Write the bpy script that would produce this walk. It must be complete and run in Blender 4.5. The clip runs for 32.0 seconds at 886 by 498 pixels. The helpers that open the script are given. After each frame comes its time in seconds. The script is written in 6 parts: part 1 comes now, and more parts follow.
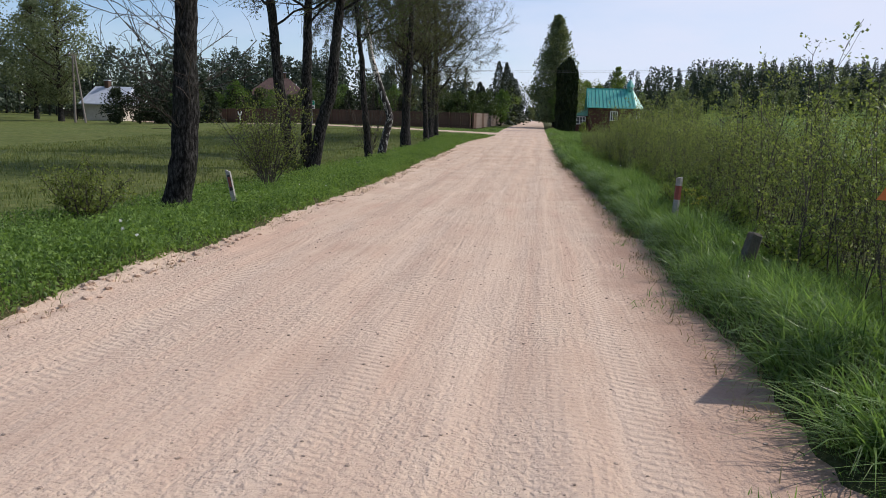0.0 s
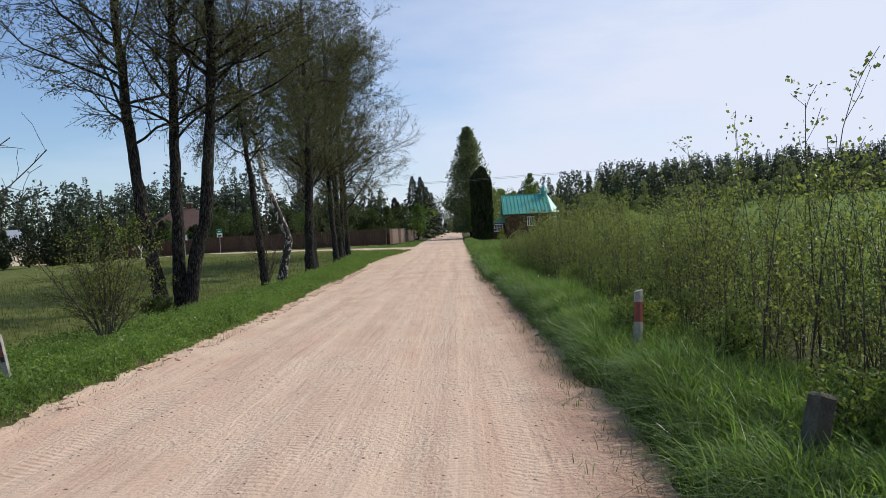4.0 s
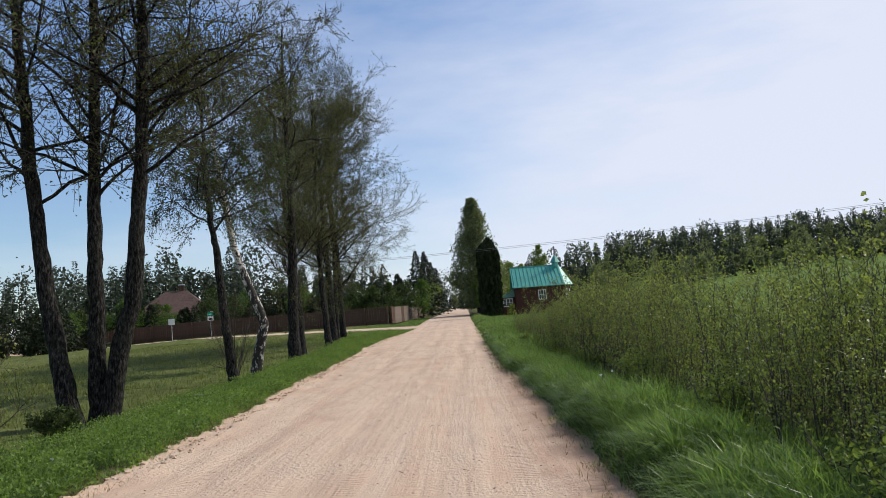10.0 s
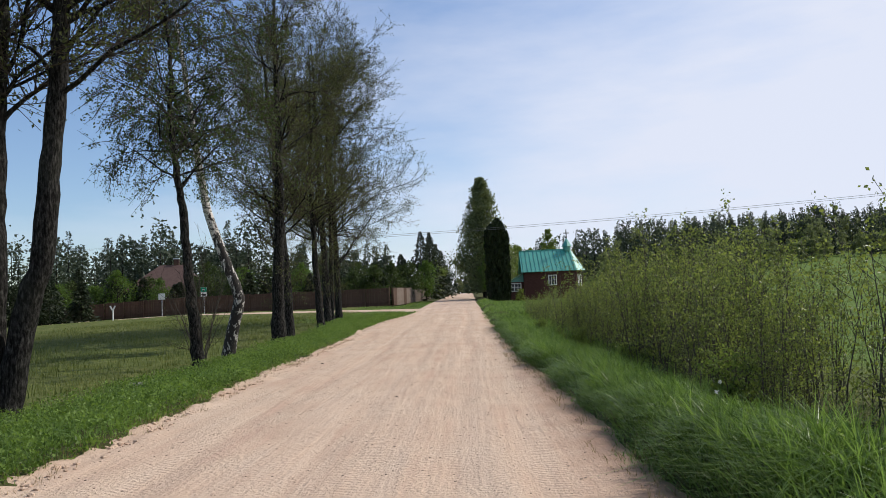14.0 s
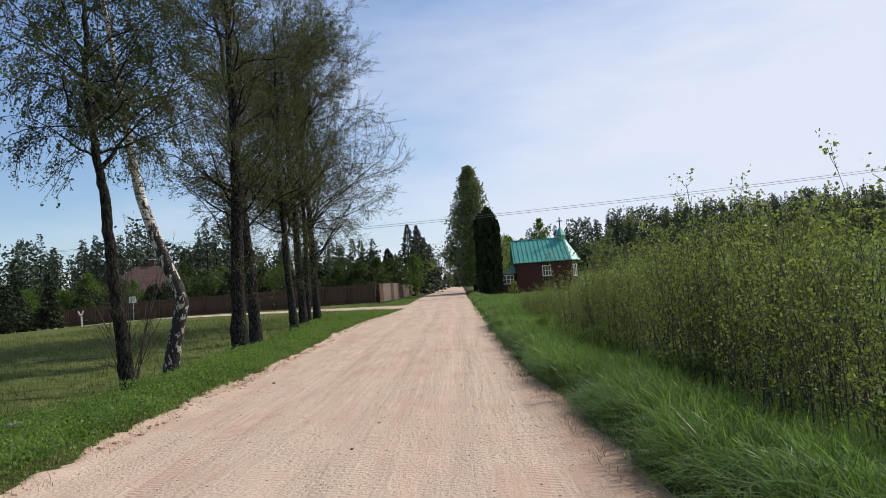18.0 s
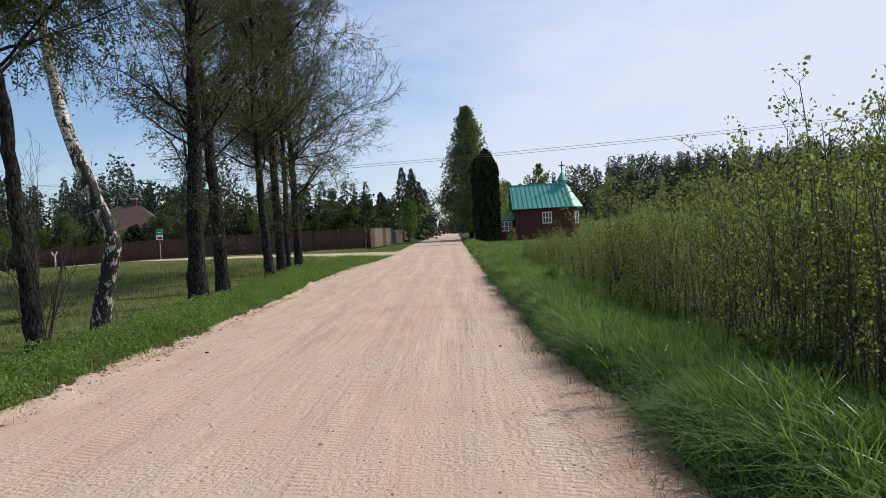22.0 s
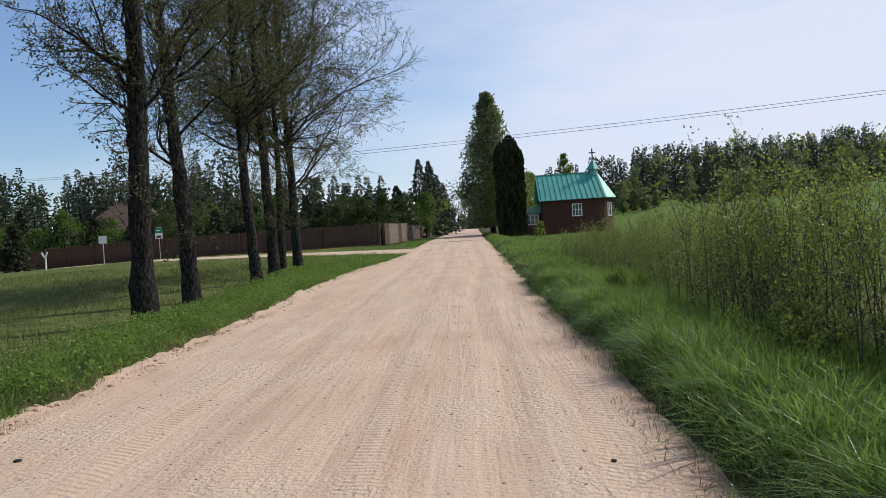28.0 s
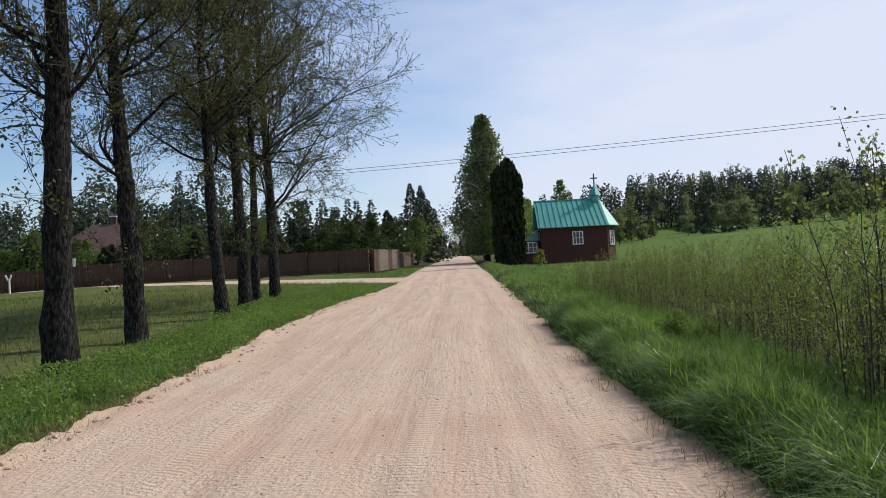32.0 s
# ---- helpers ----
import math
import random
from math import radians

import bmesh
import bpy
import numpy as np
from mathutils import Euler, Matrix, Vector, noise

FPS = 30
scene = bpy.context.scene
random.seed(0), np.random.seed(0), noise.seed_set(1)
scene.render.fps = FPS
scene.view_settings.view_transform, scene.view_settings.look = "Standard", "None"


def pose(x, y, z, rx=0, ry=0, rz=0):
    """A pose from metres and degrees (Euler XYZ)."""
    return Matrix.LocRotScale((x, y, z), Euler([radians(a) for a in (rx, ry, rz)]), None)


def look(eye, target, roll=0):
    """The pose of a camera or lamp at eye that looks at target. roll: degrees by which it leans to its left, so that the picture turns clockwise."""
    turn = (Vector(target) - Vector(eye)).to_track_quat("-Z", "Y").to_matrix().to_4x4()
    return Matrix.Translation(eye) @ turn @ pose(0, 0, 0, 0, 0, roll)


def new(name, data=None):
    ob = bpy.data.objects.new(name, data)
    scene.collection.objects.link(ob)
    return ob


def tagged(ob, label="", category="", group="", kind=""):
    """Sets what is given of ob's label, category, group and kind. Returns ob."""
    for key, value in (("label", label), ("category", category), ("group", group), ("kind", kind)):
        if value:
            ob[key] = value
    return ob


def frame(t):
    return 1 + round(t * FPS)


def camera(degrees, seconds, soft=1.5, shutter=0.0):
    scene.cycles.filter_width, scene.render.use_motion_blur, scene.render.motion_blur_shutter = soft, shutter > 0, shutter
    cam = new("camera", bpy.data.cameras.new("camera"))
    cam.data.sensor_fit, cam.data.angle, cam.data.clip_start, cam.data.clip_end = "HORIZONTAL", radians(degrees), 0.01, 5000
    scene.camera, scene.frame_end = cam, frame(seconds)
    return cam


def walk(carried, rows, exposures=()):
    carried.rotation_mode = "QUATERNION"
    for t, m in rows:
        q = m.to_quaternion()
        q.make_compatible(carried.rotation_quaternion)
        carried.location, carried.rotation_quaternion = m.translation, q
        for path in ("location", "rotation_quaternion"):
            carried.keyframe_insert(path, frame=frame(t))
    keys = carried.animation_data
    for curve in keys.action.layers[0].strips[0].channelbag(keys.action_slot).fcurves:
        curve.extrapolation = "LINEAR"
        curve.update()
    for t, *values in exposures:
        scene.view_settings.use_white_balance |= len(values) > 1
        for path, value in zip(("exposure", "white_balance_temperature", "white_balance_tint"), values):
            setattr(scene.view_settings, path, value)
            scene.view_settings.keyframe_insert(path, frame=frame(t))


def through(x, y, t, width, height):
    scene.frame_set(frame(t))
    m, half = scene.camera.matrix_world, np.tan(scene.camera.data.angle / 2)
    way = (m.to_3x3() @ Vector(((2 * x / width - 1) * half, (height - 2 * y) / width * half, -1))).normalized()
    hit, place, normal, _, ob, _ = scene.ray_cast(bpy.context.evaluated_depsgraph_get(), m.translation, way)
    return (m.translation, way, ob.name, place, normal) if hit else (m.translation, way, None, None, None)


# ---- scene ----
cam = camera(59.9, 32.0, soft=0.55)
PATH = [
    (0, (0.455, -0.43, 1.601), (0.225, 1.531, 1.282), 1.7),
    (0.5, (0.515, 0.038, 1.593), (0.287, 2.0, 1.273), 1.7),
    (1, (0.526, 0.481, 1.577), (0.302, 2.441, 1.253), 1.7),
    (1.5, (0.549, 0.912, 1.584), (0.343, 2.875, 1.261), 1.5),
    (2, (0.576, 1.352, 1.605), (0.375, 3.317, 1.289), -0.0),
    (2.5, (0.595, 1.821, 1.593), (0.421, 3.79, 1.291), -2.4),
    (3, (0.667, 2.266, 1.595), (0.619, 4.253, 1.378), -2.2),
    (3.5, (0.667, 2.774, 1.59), (0.625, 4.772, 1.523), -2.5),
    (4, (0.699, 3.208, 1.572), (0.658, 5.207, 1.547), -2.8),
    (4.5, (0.728, 3.552, 1.576), (0.686, 5.552, 1.589), -3.1),
    (6.5, (0.658, 5.555, 1.562), (0.623, 7.554, 1.588), -3.5),
    (7, (0.665, 6.031, 1.571), (0.625, 8.031, 1.602), -3.8),
    (7.5, (0.643, 6.369, 1.588), (0.607, 8.369, 1.626), -4.1),
    (8, (0.701, 6.862, 1.594), (0.664, 8.861, 1.661), -5.0),
    (8.5, (0.654, 7.325, 1.609), (0.619, 9.322, 1.71), -3.9),
    (9, (0.678, 7.674, 1.608), (0.648, 9.67, 1.738), -4.1),
    (9.5, (0.654, 8.053, 1.63), (0.617, 10.045, 1.802), -4.2),
    (10, (0.588, 8.544, 1.638), (0.546, 10.536, 1.812), -4.3),
    (10.5, (0.617, 8.999, 1.624), (0.572, 10.991, 1.801), -4.5),
    (11, (0.585, 9.474, 1.589), (0.53, 11.465, 1.769), -4.3),
    (11.5, (0.574, 10.059, 1.571), (0.521, 12.05, 1.752), -4.4),
    (12, (0.576, 10.531, 1.582), (0.52, 12.522, 1.763), -4.4),
    (12.5, (0.517, 11.034, 1.587), (0.458, 13.024, 1.77), -4.3),
    (13, (0.54, 11.536, 1.564), (0.485, 13.527, 1.746), -4.3),
    (13.5, (0.466, 11.942, 1.546), (0.41, 13.935, 1.695), -2.6),
    (14, (0.425, 12.503, 1.518), (0.366, 14.497, 1.653), -2.5),
    (14.5, (0.434, 13.056, 1.538), (0.383, 15.051, 1.67), -2.6),
    (15, (0.381, 13.569, 1.525), (0.343, 15.565, 1.654), -2.7),
    (15.5, (0.412, 14.02, 1.518), (0.391, 16.015, 1.647), -2.6),
    (17.5, (0.419, 15.834, 1.613), (0.388, 17.83, 1.734), -4.0),
    (18, (0.457, 16.353, 1.583), (0.425, 18.349, 1.701), -4.1),
    (18.5, (0.425, 16.793, 1.557), (0.391, 18.79, 1.657), -4.1),
    (19, (0.39, 17.304, 1.574), (0.363, 19.302, 1.66), -4.0),
    (19.5, (0.396, 17.791, 1.578), (0.364, 19.79, 1.641), -3.8),
    (20, (0.369, 18.191, 1.523), (0.333, 20.19, 1.506), -2.9),
    (20.5, (0.373, 18.667, 1.511), (0.341, 20.667, 1.487), -2.8),
    (21, (0.39, 19.134, 1.55), (0.36, 21.134, 1.526), -2.9),
    (21.5, (0.388, 19.531, 1.581), (0.359, 21.531, 1.562), -2.9),
    (22, (0.452, 19.947, 1.552), (0.423, 21.947, 1.531), -3.1),
    (22.5, (0.414, 20.378, 1.541), (0.38, 22.378, 1.521), -3.5),
    (23, (0.245, 21.002, 1.574), (0.21, 23.002, 1.549), -3.4),
    (23.5, (0.286, 21.504, 1.567), (0.24, 23.503, 1.543), -3.4),
    (24, (0.297, 21.902, 1.577), (0.245, 23.901, 1.553), -3.1),
    (24.5, (0.304, 22.225, 1.559), (0.251, 24.224, 1.535), -3.0),
    (25, (0.294, 22.618, 1.578), (0.238, 24.617, 1.558), -3.0),
    (25.5, (0.307, 23.122, 1.613), (0.24, 25.121, 1.589), -2.8),
    (27.5, (0.344, 24.889, 1.541), (0.266, 26.887, 1.513), -3.9),
    (28, (0.22, 25.319, 1.547), (0.142, 27.317, 1.518), -3.7),
    (28.5, (0.332, 25.568, 1.57), (0.253, 27.566, 1.54), -3.8),
    (29, (0.376, 25.871, 1.6), (0.294, 27.87, 1.576), -4.0),
    (29.5, (0.334, 26.342, 1.563), (0.245, 28.34, 1.542), -3.8),
    (30, (0.271, 26.852, 1.569), (0.19, 28.85, 1.546), -3.9),
    (30.5, (0.184, 27.353, 1.555), (0.105, 29.352, 1.558), -4.1),
    (31, (0.024, 27.921, 1.575), (-0.044, 29.92, 1.571), -3.8),
    (31.5, (-0.027, 28.403, 1.596), (-0.081, 30.402, 1.612), -4.3),
    (32, (-0.151, 28.809, 1.634), (-0.198, 30.809, 1.673), -2.9),
]
BALANCE = [(0, -0.03, 6250, 13), (2, -0.03, 6280, 12), (5, 0, 6450, 10), (8, 0, 6500, 10), (19, 0, 6500, 10), (24, -0.03, 6380, 10), (32, -0.03, 6380, 10)]
walk(cam, [(t, look(eye, target, roll)) for t, eye, target, roll in PATH], BALANCE)

scene.view_settings.exposure = 0.0

# ---- world and sun ----
SUN = Vector((0.63, 0.32, 0.71)).normalized()
world = bpy.data.worlds.new("world")
scene.world = world
world.use_nodes = True
wt = world.node_tree
wt.nodes.clear()
w_out = wt.nodes.new("ShaderNodeOutputWorld")
w_bg = wt.nodes.new("ShaderNodeBackground")
w_sky = wt.nodes.new("ShaderNodeTexSky")
w_sky.sky_type = "NISHITA"
w_sky.sun_disc = False
w_sky.sun_elevation = math.asin(SUN.z)
w_sky.sun_rotation = math.atan2(SUN.x, SUN.y)
w_sky.air_density, w_sky.dust_density, w_sky.ozone_density = 1.15, 0.15, 3.0
w_bg.inputs[1].default_value = 0.108
w_co = wt.nodes.new("ShaderNodeTexCoord")
w_map = wt.nodes.new("ShaderNodeMapping")
w_map.inputs["Scale"].default_value = (1.3, 1.1, 5.0)
w_map.inputs["Rotation"].default_value = (0.0, 0.22, 0.5)
w_noise = wt.nodes.new("ShaderNodeTexNoise")
w_noise.inputs["Scale"].default_value = 1.9
w_noise.inputs["Detail"].default_value = 6.0
w_noise.inputs["Roughness"].default_value = 0.55
w_ramp = wt.nodes.new("ShaderNodeValToRGB")
w_ramp.color_ramp.elements[0].position = 0.22
w_ramp.color_ramp.elements[1].position = 0.86
w_ramp.color_ramp.elements[0].color = (0.05, 0.05, 0.05, 1)
w_ramp.color_ramp.elements[1].color = (0.95, 0.95, 0.95, 1)
w_mix = wt.nodes.new("ShaderNodeMix")
w_mix.data_type = "RGBA"
w_mix.inputs[7].default_value = (7.1, 7.5, 8.7, 1)
wt.links.new(w_co.outputs["Generated"], w_map.inputs["Vector"])
wt.links.new(w_map.outputs[0], w_noise.inputs["Vector"])
w_sep = wt.nodes.new("ShaderNodeSeparateXYZ")
wt.links.new(w_co.outputs["Generated"], w_sep.inputs[0])
w_grad = wt.nodes.new("ShaderNodeMath")
w_grad.operation = "MULTIPLY_ADD"
w_grad.inputs[1].default_value = 0.72
wt.links.new(w_sep.outputs[0], w_grad.inputs[0])
wt.links.new(w_noise.outputs[0], w_grad.inputs[2])
w_low = wt.nodes.new("ShaderNodeMath")
w_low.operation = "MULTIPLY_ADD"
w_low.inputs[1].default_value = -0.55
wt.links.new(w_sep.outputs[2], w_low.inputs[0])
wt.links.new(w_grad.outputs[0], w_low.inputs[2])
w_add = wt.nodes.new("ShaderNodeMath")
w_add.inputs[1].default_value = 0.17
wt.links.new(w_low.outputs[0], w_add.inputs[0])
wt.links.new(w_add.outputs[0], w_ramp.inputs[0])
wt.links.new(w_ramp.outputs[0], w_mix.inputs[0])
w_tint = wt.nodes.new("ShaderNodeMix")
w_tint.data_type, w_tint.blend_type = "RGBA", "MULTIPLY"
w_tint.inputs[0].default_value = 1.0
w_tint.inputs[7].default_value = (0.98, 1.05, 1.18, 1)
wt.links.new(w_sky.outputs[0], w_tint.inputs[6])
wt.links.new(w_tint.outputs[2], w_mix.inputs[6])
wt.links.new(w_mix.outputs[2], w_bg.inputs[0])
wt.links.new(w_bg.outputs[0], w_out.inputs[0])

sun_data = bpy.data.lights.new("sun", "SUN")
sun_data.energy, sun_data.angle, sun_data.color = 4.0, radians(0.55), (1.0, 0.94, 0.85)
sun = new("sun", sun_data)
sun.matrix_world = look(SUN * 100, (0, 0, 0))


# ---- materials ----
def material(name, rough=0.8, spec=0.3):
    m = bpy.data.materials.new(name)
    m.use_nodes = True
    nt = m.node_tree
    b = nt.nodes["Principled BSDF"]
    b.inputs["Roughness"].default_value = rough
    b.inputs["Specular IOR Level"].default_value = spec
    return m, nt, b


def coords(nt, scale=(1, 1, 1), space="Object"):
    c = nt.nodes.new("ShaderNodeTexCoord")
    mp = nt.nodes.new("ShaderNodeMapping")
    mp.inputs["Scale"].default_value = scale
    nt.links.new(c.outputs[space], mp.inputs["Vector"])
    return mp.outputs[0]


def noise_tex(nt, vec, scale, detail=4.0, rough=0.6):
    n = nt.nodes.new("ShaderNodeTexNoise")
    n.inputs["Scale"].default_value = scale
    n.inputs["Detail"].default_value = detail
    n.inputs["Roughness"].default_value = rough
    nt.links.new(vec, n.inputs["Vector"])
    return n.outputs[0]


def ramp(nt, fac, *stops):
    r = nt.nodes.new("ShaderNodeValToRGB")
    el = r.color_ramp.elements
    while len(el) < len(stops):
        el.new(0.5)
    for e, (p, c) in zip(el, stops):
        e.position, e.color = p, (*c, 1) if len(c) == 3 else c
    nt.links.new(fac, r.inputs[0])
    return r.outputs[0]


def mix_col(nt, fac, a, b, mode="MIX"):
    n = nt.nodes.new("ShaderNodeMix")
    n.data_type, n.blend_type = "RGBA", mode
    for sock, v in ((n.inputs[0], fac), (n.inputs[6], a), (n.inputs[7], b)):
        if hasattr(v, "is_linked"):
            nt.links.new(v, sock)
        elif isinstance(v, (int, float)):
            sock.default_value = v
        else:
            sock.default_value = (*v, 1)
    return n.outputs[2]


def math_node(nt, op, a, b=0.5):
    n = nt.nodes.new("ShaderNodeMath")
    n.operation = op
    for sock, v in ((n.inputs[0], a), (n.inputs[1], b)):
        if hasattr(v, "is_linked"):
            nt.links.new(v, sock)
        else:
            sock.default_value = v
    return n.outputs[0]


def bump(nt, b, height, strength=0.4, dist=0.02):
    n = nt.nodes.new("ShaderNodeBump")
    n.inputs["Strength"].default_value = strength
    n.inputs["Distance"].default_value = dist
    nt.links.new(height, n.inputs["Height"])
    nt.links.new(n.outputs[0], b.inputs["Normal"])


def simple(name, c1, c2, scale=4.0, rough=0.8, bump_s=0.3, dist=0.01, stretch=(1, 1, 1), spec=0.25):
    """Two tones of one colour mixed by coarse and fine noise, with fine relief."""
    m, nt, b = material(name, rough, spec)
    v = coords(nt, stretch)
    big = noise_tex(nt, v, scale, 3)
    fine = noise_tex(nt, v, scale * 9, 4, 0.7)
    f = math_node(nt, "ADD", math_node(nt, "MULTIPLY", big, 0.6), math_node(nt, "MULTIPLY", fine, 0.4))
    nt.links.new(ramp(nt, f, (0.32, c1), (0.66, c2)), b.inputs["Base Color"])
    bump(nt, b, fine, bump_s, dist)
    return m


def leaf_mat(name, c1, c2, through=0.45, rough=0.55):
    """Thin leaves: each island takes its own tone, light shines partly through."""
    m, nt, b = material(name, rough, 0.18)
    g = nt.nodes.new("ShaderNodeNewGeometry")
    patch = noise_tex(nt, coords(nt), 0.9, 2)
    tone = math_node(nt, "ADD", math_node(nt, "MULTIPLY", g.outputs["Random Per Island"], 0.7), math_node(nt, "MULTIPLY", math_node(nt, "SUBTRACT", patch, 0.35), 1.0))
    col = ramp(nt, tone, (0.0, c1), (0.9, c2))
    nt.links.new(col, b.inputs["Base Color"])
    tr = nt.nodes.new("ShaderNodeBsdfTranslucent")
    nt.links.new(mix_col(nt, 1.0, col, (1.12, 1.15, 0.62), "MULTIPLY"), tr.inputs[0])
    mx = nt.nodes.new("ShaderNodeMixShader")
    mx.inputs[0].default_value = through
    nt.links.new(b.outputs[0], mx.inputs[1])
    nt.links.new(tr.outputs[0], mx.inputs[2])
    nt.links.new(mx.outputs[0], nt.nodes["Material Output"].inputs["Surface"])
    return m


def bark_mat(name, c1, c2, scale=7.0, depth=0.03):
    m, nt, b = material(name, 0.95, 0.1)
    n1 = noise_tex(nt, coords(nt, (1, 1, 0.3)), scale * 3.6, 5, 0.68)
    n2 = noise_tex(nt, coords(nt), 1.3, 3)
    col = ramp(nt, n1, (0.42, c1), (0.56, c2), (0.74, tuple(k * 3.4 for k in c2)))
    col = mix_col(nt, math_node(nt, "MULTIPLY", ramp(nt, n2, (0.5, (0, 0, 0)), (0.75, (1, 1, 1))), 0.35), col, (0.06, 0.064, 0.045))
    nt.links.new(col, b.inputs["Base Color"])
    bump(nt, b, n1, 1.0, depth * 1.6)
    return m


def sand_mat():
    m, nt, b = material("sand_road", 0.95, 0.08)
    v = coords(nt)
    long = coords(nt, (1, 0.05, 1))
    broad = noise_tex(nt, v, 0.55, 4, 0.6)
    streak = noise_tex(nt, long, 3.2, 4, 0.65)
    grit = noise_tex(nt, v, 42.0, 3, 0.75)
    clod = ramp(nt, noise_tex(nt, v, 23.0, 3, 0.6), (0.40, (0, 0, 0)), (0.62, (1, 1, 1)))
    col = ramp(nt, broad, (0.3, (0.475, 0.34, 0.248)), (0.5, (0.53, 0.392, 0.292)), (0.7, (0.575, 0.445, 0.335)))
    col = mix_col(nt, math_node(nt, "MULTIPLY", ramp(nt, streak, (0.45, (0, 0, 0)), (0.7, (1, 1, 1))), 0.5), col, (0.60, 0.475, 0.37))
    col = mix_col(nt, math_node(nt, "MULTIPLY", ramp(nt, streak, (0.30, (1, 1, 1)), (0.46, (0, 0, 0))), 0.5), col, (0.49, 0.325, 0.24))
    fine = noise_tex(nt, coords(nt, (1, 0.03, 1)), 11.0, 3, 0.6)
    col = mix_col(nt, math_node(nt, "MULTIPLY", ramp(nt, fine, (0.34, (1, 1, 1)), (0.45, (0, 0, 0))), 0.15), col, (0.40, 0.28, 0.21))
    col = mix_col(nt, math_node(nt, "MULTIPLY", ramp(nt, grit, (0.32, (1, 1, 1)), (0.44, (0, 0, 0))), 0.5), col, (0.24, 0.17, 0.13))
    col = mix_col(nt, math_node(nt, "MULTIPLY", ramp(nt, grit, (0.62, (0, 0, 0)), (0.75, (1, 1, 1))), 0.4), col, (0.62, 0.53, 0.43))
    # darker reddish soil towards the right edge, with a wavering border
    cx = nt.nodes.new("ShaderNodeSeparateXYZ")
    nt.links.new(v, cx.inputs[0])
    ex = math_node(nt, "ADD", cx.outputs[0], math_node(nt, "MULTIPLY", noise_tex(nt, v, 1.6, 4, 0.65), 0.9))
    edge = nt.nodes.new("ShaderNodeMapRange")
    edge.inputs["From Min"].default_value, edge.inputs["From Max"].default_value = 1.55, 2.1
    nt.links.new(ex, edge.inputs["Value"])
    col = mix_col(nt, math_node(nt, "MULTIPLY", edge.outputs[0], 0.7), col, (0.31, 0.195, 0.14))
    nt.links.new(col, b.inputs["Base Color"])
    # cross ripples pressed by tyre treads, in strips along the road
    wave = nt.nodes.new("ShaderNodeTexWave")
    wave.bands_direction = "Y"
    wave.inputs["Scale"].default_value = 5.5
    wave.inputs["Distortion"].default_value = 3.5
    wave.inputs["Detail"].default_value = 2.0
    nt.links.new(v, wave.inputs["Vector"])
    strip = ramp(nt, noise_tex(nt, coords(nt, (1, 0.02, 1)), 2.6, 2), (0.48, (0, 0, 0)), (0.6, (1, 1, 1)))
    h = math_node(nt, "ADD", math_node(nt, "MULTIPLY", math_node(nt, "MULTIPLY", clod, ramp(nt, broad, (0.38, (0.3, 0.3, 0.3)), (0.66, (1, 1, 1)))), 0.32), math_node(nt, "MULTIPLY", grit, 0.22))
    h = math_node(nt, "ADD", h, math_node(nt, "MULTIPLY", math_node(nt, "MULTIPLY", wave.outputs[1], strip), 0.07))
    h = math_node(nt, "ADD", h, math_node(nt, "MULTIPLY", noise_tex(nt, long, 9.0, 3), 0.5))
    h = math_node(nt, "ADD", h, math_node(nt, "MULTIPLY", ramp(nt, noise_tex(nt, coords(nt, (1, 0.012, 1)), 13.0, 2), (0.36, (0, 0, 0)), (0.5, (1, 1, 1))), 0.05))
    # slanting tread marks in narrow wheel lines
    for x0, rot, width in ((1.02, 0.45, 0.10), (0.62, -0.35, 0.07), (-0.55, 0.3, 0.09), (-1.35, -0.4, 0.08), (-2.35, 0.4, 0.10)):
        tm = nt.nodes.new("ShaderNodeMapping")
        tm.inputs["Rotation"].default_value = (0, 0, rot)
        nt.links.new(v, tm.inputs["Vector"])
        tw = nt.nodes.new("ShaderNodeTexWave")
        tw.bands_direction = "Y"
        tw.inputs["Scale"].default_value = 4.6
        tw.inputs["Distortion"].default_value = 1.2
        nt.links.new(tm.outputs[0], tw.inputs["Vector"])
        wob = math_node(nt, "MULTIPLY", math_node(nt, "SUBTRACT", noise_tex(nt, coords(nt, (0, 0.12, 0)), 1.0 + x0 * 0.1, 1), 0.5), 0.7)
        dist = math_node(nt, "ABSOLUTE", math_node(nt, "SUBTRACT", math_node(nt, "ADD", cx.outputs[0], wob), x0))
        mask = nt.nodes.new("ShaderNodeMapRange")
        mask.inputs["From Min"].default_value, mask.inputs["From Max"].default_value = width + 0.03, width
        nt.links.new(dist, mask.inputs["Value"])
        h = math_node(nt, "ADD", h, math_node(nt, "MULTIPLY", math_node(nt, "MULTIPLY", tw.outputs[1], mask.outputs[0]), 0.15))
    bump(nt, b, h, 1.0, 0.03)
    return m


